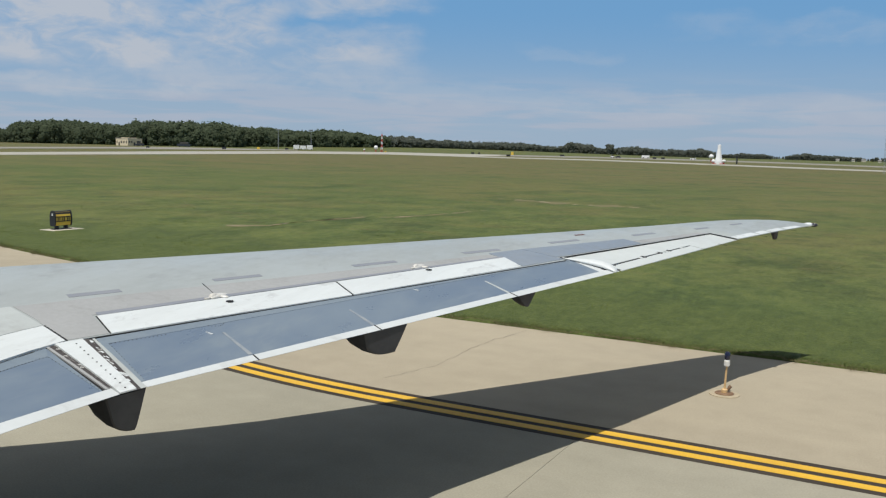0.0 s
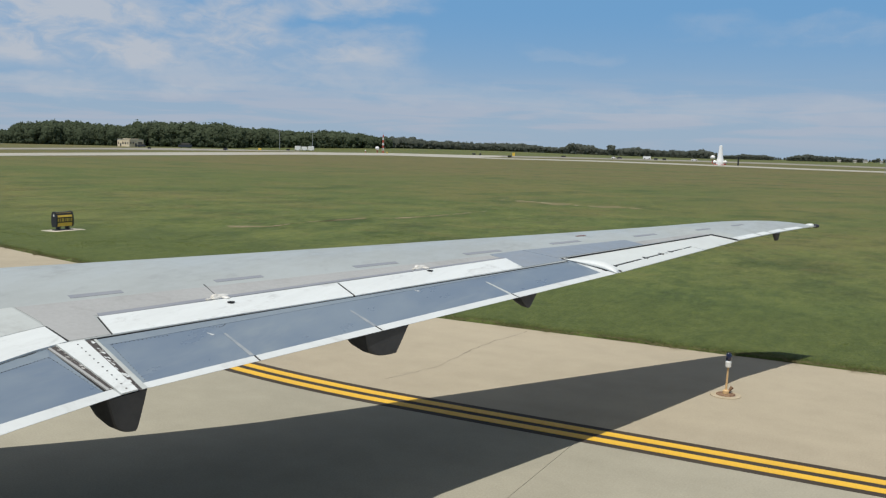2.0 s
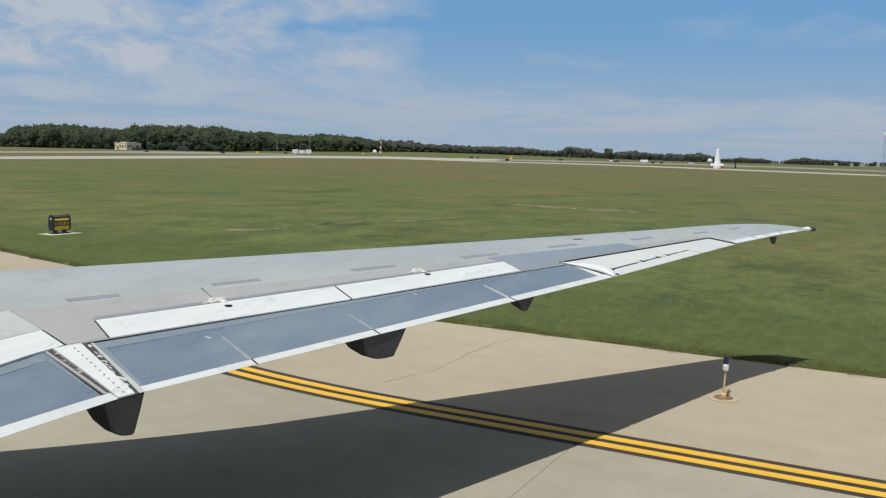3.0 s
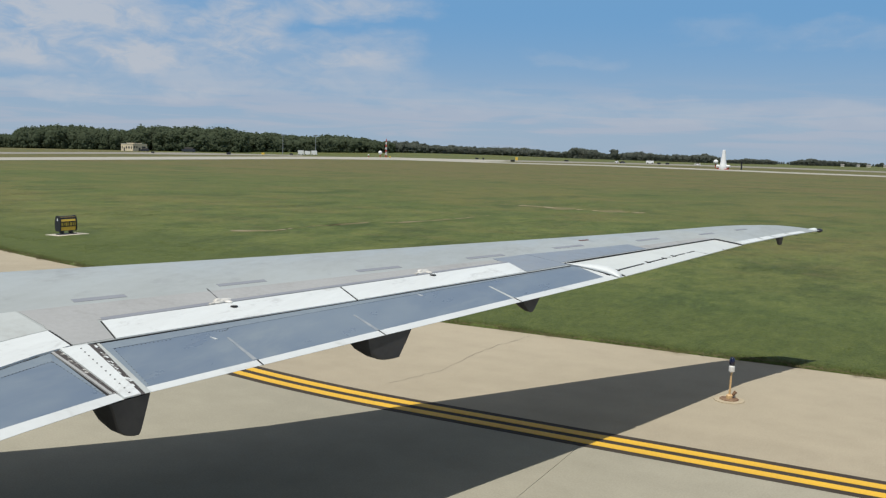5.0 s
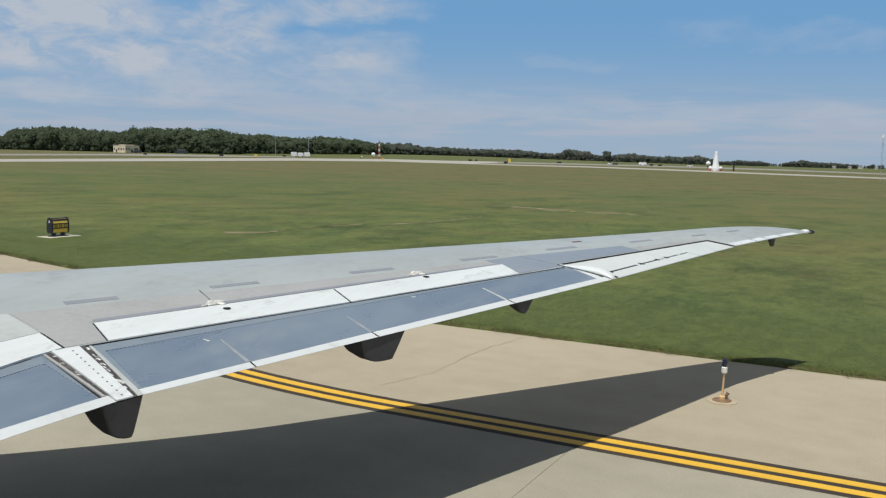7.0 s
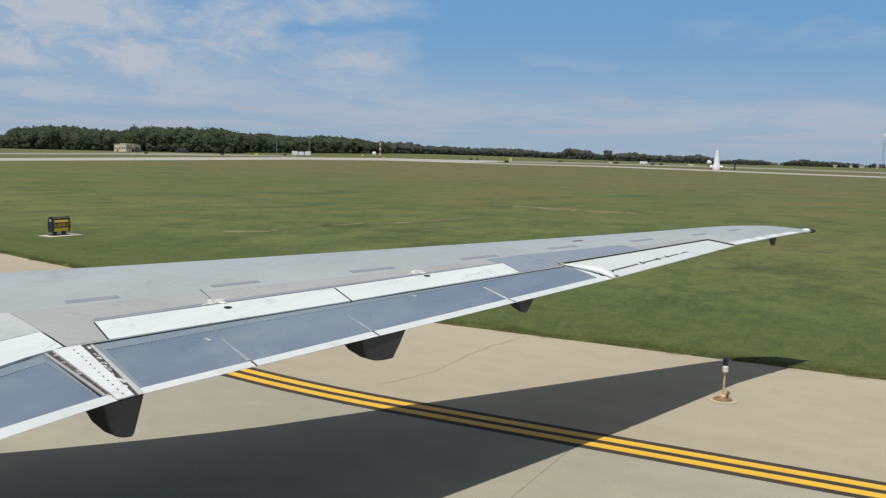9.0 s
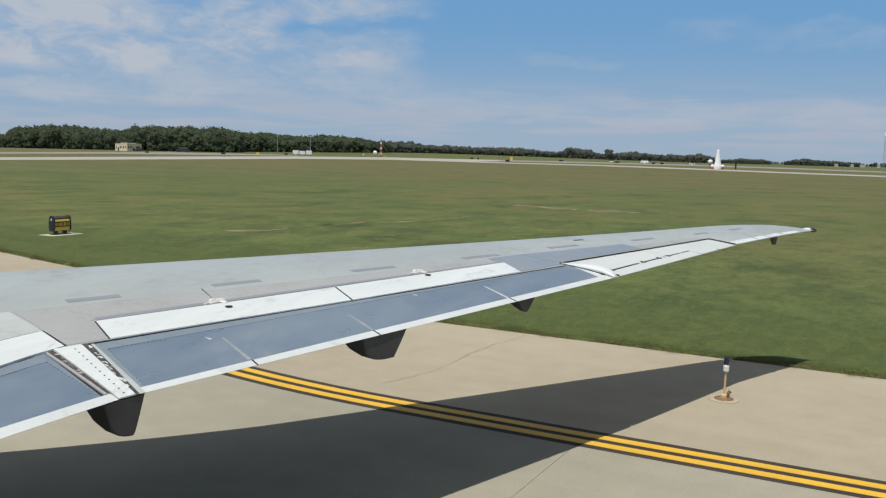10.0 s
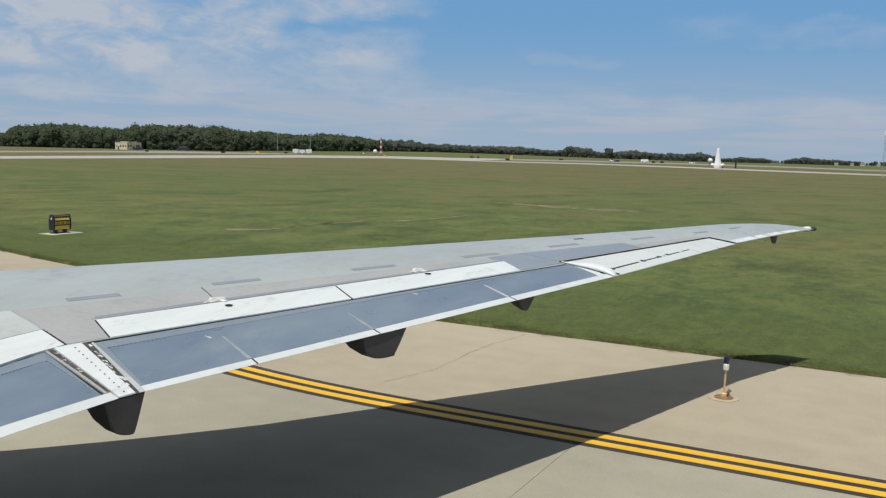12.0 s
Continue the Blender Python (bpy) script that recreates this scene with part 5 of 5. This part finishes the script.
def woods(name, path, tall, depth, count, material, label, seed, leaves=200, leaf=1.0):
    """A belt of trees along a path of (x, y): trunks and leafy crowns, taller in places, in one mesh."""
    rng = random.Random(seed)
    kinds = [crown_clump(rng, 4.6 + rng.uniform(-0.8, 0.8), 14.0, leaves, leaf) for _ in range(6)]
    arrays = [np.array([[tuple(c) for c in q] for q in k], dtype=float) for k in kinds]
    verts, faces, at = [], [], 0
    lengths = [math.dist(a, b) for a, b in zip(path, path[1:])]
    total = sum(lengths)
    for i in range(count):
        d, j = (i + rng.random()) / count * total, 0
        while d > lengths[j] and j < len(lengths) - 1:
            d -= lengths[j]
            j += 1
        f = d / lengths[j]
        (xa, ya), (xb, yb) = path[j], path[j + 1]
        h = tall[j] + (tall[j + 1] - tall[j]) * f
        back = rng.random() ** 1.2
        way = Vector((xa + (xb - xa) * f, ya + (yb - ya) * f))
        out = way.normalized() * back * depth
        k = h * (1 + 0.06 * math.sin(i / count * total / 17.0 + seed)) * rng.uniform(0.80, 1.05) * (0.80 + 0.20 * min(1.0, back * 1.8)) / 14.6
        a = rng.uniform(0, 2 * math.pi)
        turn = np.array([[math.cos(a), -math.sin(a), 0], [math.sin(a), math.cos(a), 0], [0, 0, 1]])
        foot = land(way.x + out.x, way.y + out.y)
        pts = arrays[i % 6].reshape(-1, 3) @ turn.T * np.array([k * 1.08, k * 1.08, k * (h - foot) / h]) + np.array([way.x + out.x, way.y + out.y, foot])
        n = len(pts)
        verts.extend(map(tuple, pts))
        faces.extend((at + q, at + q + 1, at + q + 2, at + q + 3) for q in range(0, n, 4))
        at += n
        cx, cy, r = way.x + out.x, way.y + out.y, 0.32 * k
        for s in range(5):
            b = 2 * math.pi * s / 5
            verts.append((cx + r * math.cos(b), cy + r * math.sin(b), foot - 0.2))
            verts.append((cx + 0.4 * r * math.cos(b), cy + 0.4 * r * math.sin(b), foot + 6.5 * k))
        faces.extend((at + 2 * s, at + 2 * ((s + 1) % 5), at + 2 * ((s + 1) % 5) + 1, at + 2 * s + 1) for s in range(5))
        at += 10
    return tagged(mesh_object(name, verts, faces, material), label, "woods", kind="stuff")


woods("woods", [(-890, 470), (-825, 559), (-812, 572), (-798, 578), (-782, 595), (-761, 615), (-746, 628), (-722, 645), (-711, 652), (-685, 673), (-671, 683), (-645, 702), (-628, 712)],
      [15, 15.3, 14.2, 20.4, 23.3, 26.0, 24.2, 21.5, 25.2, 26.3, 28.9, 28.2, 21.0], 70, 900, LEAVES, "dense dark green broadleaf woods beyond the airfield", 11, 320, 0.8)
woods("woods", [(-680, 745), (-666, 765), (-657, 779), (-648, 792), (-629, 813), (-610, 833), (-594, 850), (-580, 865), (-571, 876), (-556, 890)],
      [21.0, 22.7, 24.5, 22.5, 22.7, 24.2, 22.2, 21.5, 19.3, 17.8], 70, 460, LEAVES, "dark green woods thinning out behind the runway", 12, 280, 0.85)
woods("woods", [(-595, 925), (-572, 969), (-571, 998), (-561, 1033), (-555, 1064), (-524, 1107), (-491, 1149)], [18.2, 20.3, 18.8, 16.1, 16.8, 16.6, 15.6], 60, 300, LEAVES_HAZED, "low grey-green tree line with painted haze, far across the field", 13)
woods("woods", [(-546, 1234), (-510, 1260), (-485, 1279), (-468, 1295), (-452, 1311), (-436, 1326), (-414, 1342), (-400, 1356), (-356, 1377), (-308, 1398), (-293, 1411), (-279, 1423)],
      [17.1, 15.6, 13.8, 17.0, 18.4, 12.6, 13.4, 15.7, 12.8, 14.5, 15.0, 9.2], 50, 340, LEAVES_HAZED, "grey-green distant tree line with painted haze", 14)
woods("woods", [(-297, 1572), (-279, 1576), (-265, 1578), (-237, 1582), (-216, 1585)], [7.1, 8.6, 10.8, 10.5, 7.2], 40, 70, LEAVES_HAZED, "grey-green distant clump of trees with painted haze", 15)
woods("woods", [(-192, 1588), (-175, 1590), (-153, 1593), (-144, 1594), (-100, 1597), (-75, 1598)], [6.8, 12.0, 13.5, 10.9, 8.2, 8.8], 40, 90, LEAVES_HAZED, "grey-green distant grove of trees with painted haze", 16)
woods("woods", [(-74, 1899), (-40, 1900), (28, 1900), (300, 1880)], [9.1, 11.1, 8.4, 8.0], 60, 60, LEAVES_HAZED, "scattered distant trees on the horizon", 17)
woods("woods", [(-700, 2000), (-400, 2250), (-100, 2400), (300, 2500)], [8, 8, 8, 8], 80, 200, LEAVES_HAZED, "faint tree line on the horizon", 18)
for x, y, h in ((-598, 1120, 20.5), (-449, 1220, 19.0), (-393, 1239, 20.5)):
    woods("tall_tree", [(x, y), (x + 3.0, y + 1.0)], [h, h], 2.0, 2, LEAVES_HAZED, "single tree standing above the far tree line", 19 + h, 300)


# ---- grass beside the pavement ----
def blades_mesh(name, p, h, w, lean, rng, material):
    """Bent triangular blades on the feet p, of the heights h, half-widths w and leans given."""
    n = len(p)
    a, la = rng.uniform(0, 2 * np.pi, n), rng.uniform(0, 2 * np.pi, n)
    v = np.empty((n, 3, 3))
    v[:, 0] = np.stack([p[:, 0] - w * np.cos(a), p[:, 1] - w * np.sin(a), np.full(n, 0.03)], 1)
    v[:, 1] = np.stack([p[:, 0] + w * np.cos(a), p[:, 1] + w * np.sin(a), np.full(n, 0.03)], 1)
    v[:, 2] = np.stack([p[:, 0] + lean * np.cos(la), p[:, 1] + lean * np.sin(la), h + 0.04], 1)
    data = bpy.data.meshes.new(name)
    data.vertices.add(3 * n)
    data.vertices.foreach_set("co", v.reshape(-1))
    data.loops.add(3 * n)
    data.loops.foreach_set("vertex_index", np.arange(3 * n, dtype=np.int32))
    data.polygons.add(n)
    data.polygons.foreach_set("loop_start", np.arange(0, 3 * n, 3, dtype=np.int32))
    data.update(calc_edges=True)
    data.materials.append(material)
    return new(name, data)


THATCH = surface("dry_thatch", (0.125, 0.112, 0.050), (0.190, 0.165, 0.080), 0.9, 0.0, 9.0, 0.7, 0.9, 0.0)


def lawn():
    """Upright blades along the pavement edge, low leaning ones further out."""
    rng = np.random.default_rng(5)
    pts = []
    for reach, n in ((0.20, 52000), (0.7, 80000)):
        x = rng.uniform(-46, 6, n)
        edge = np.array([grass_edge(v) for v in x])
        wob = 0.09 * np.sin(x * 2.3) + 0.06 * np.sin(x * 5.9 + 1.0) + 0.05 * np.sin(x * 13.0) + 0.03 * np.sin(x * 31.0)
        out = rng.exponential(reach, n)
        pts.append(np.stack([x, edge - 0.02 + wob * np.exp(-out) + out, out], 1))
    lip = pts[0]
    p = np.concatenate(pts[1:])
    p[:, 1] += 0.10
    pad = (np.abs(p[:, 0] + 28.3) < 0.42) & (p[:, 1] > 21.43) & (p[:, 1] < 22.87)
    p = p[~pad]
    n = len(p)
    near = np.exp(-p[:, 2] * 1.6)
    h = rng.uniform(0.006, 0.016, n) + rng.uniform(0.0, 0.016, n) * near
    w = rng.uniform(0.003, 0.008, n) * (1 + 0.05 * np.minimum(p[:, 2], 12.0))
    lean = h * rng.uniform(0.6, 1.8, n)
    m = len(lip)
    high = rng.uniform(0.002, 0.018, m)
    tagged(blades_mesh("dry_grass", lip, high, rng.uniform(0.003, 0.008, m), high * rng.uniform(0.8, 2.4, m), rng, THATCH), "dry brown thatch along the pavement edge", "grass", kind="stuff")
    return tagged(blades_mesh("grass", p, h, w, lean, rng, BLADES), "thick green grass along the pavement edge", "grass", kind="stuff")


def weeds():
    """Patches of taller yellow-green weeds in the mown field."""
    rng = np.random.default_rng(9)
    feet = []
    while len(feet) < 4500:
        x, y = rng.uniform(-60, 8), 17.0 + rng.exponential(11.0)
        g = noise.noise((x * 0.16, y * 0.22, 4.0)) + 0.5 * noise.noise((x * 0.6, y * 0.7, 8.0))
        if y > grass_edge(x) + 1.5 and g > 0.05 + 0.4 * rng.random() and (abs(x + 28.3) > 1.2 or abs(y - 22.1) > 1.6):
            feet.append((x, y))
    tuft = np.repeat(np.array(feet), 7, axis=0)
    n = len(tuft)
    p = np.column_stack([tuft + rng.normal(0, 0.09, (n, 2)), np.zeros(n)])
    h = rng.uniform(0.015, 0.05, n)
    return tagged(blades_mesh("weeds", p, h, rng.uniform(0.004, 0.010, n), h * rng.uniform(0.2, 0.9, n), rng, BLADES), "patches of taller yellow-green weeds in the grass", "weeds", kind="stuff")


lawn()
weeds()
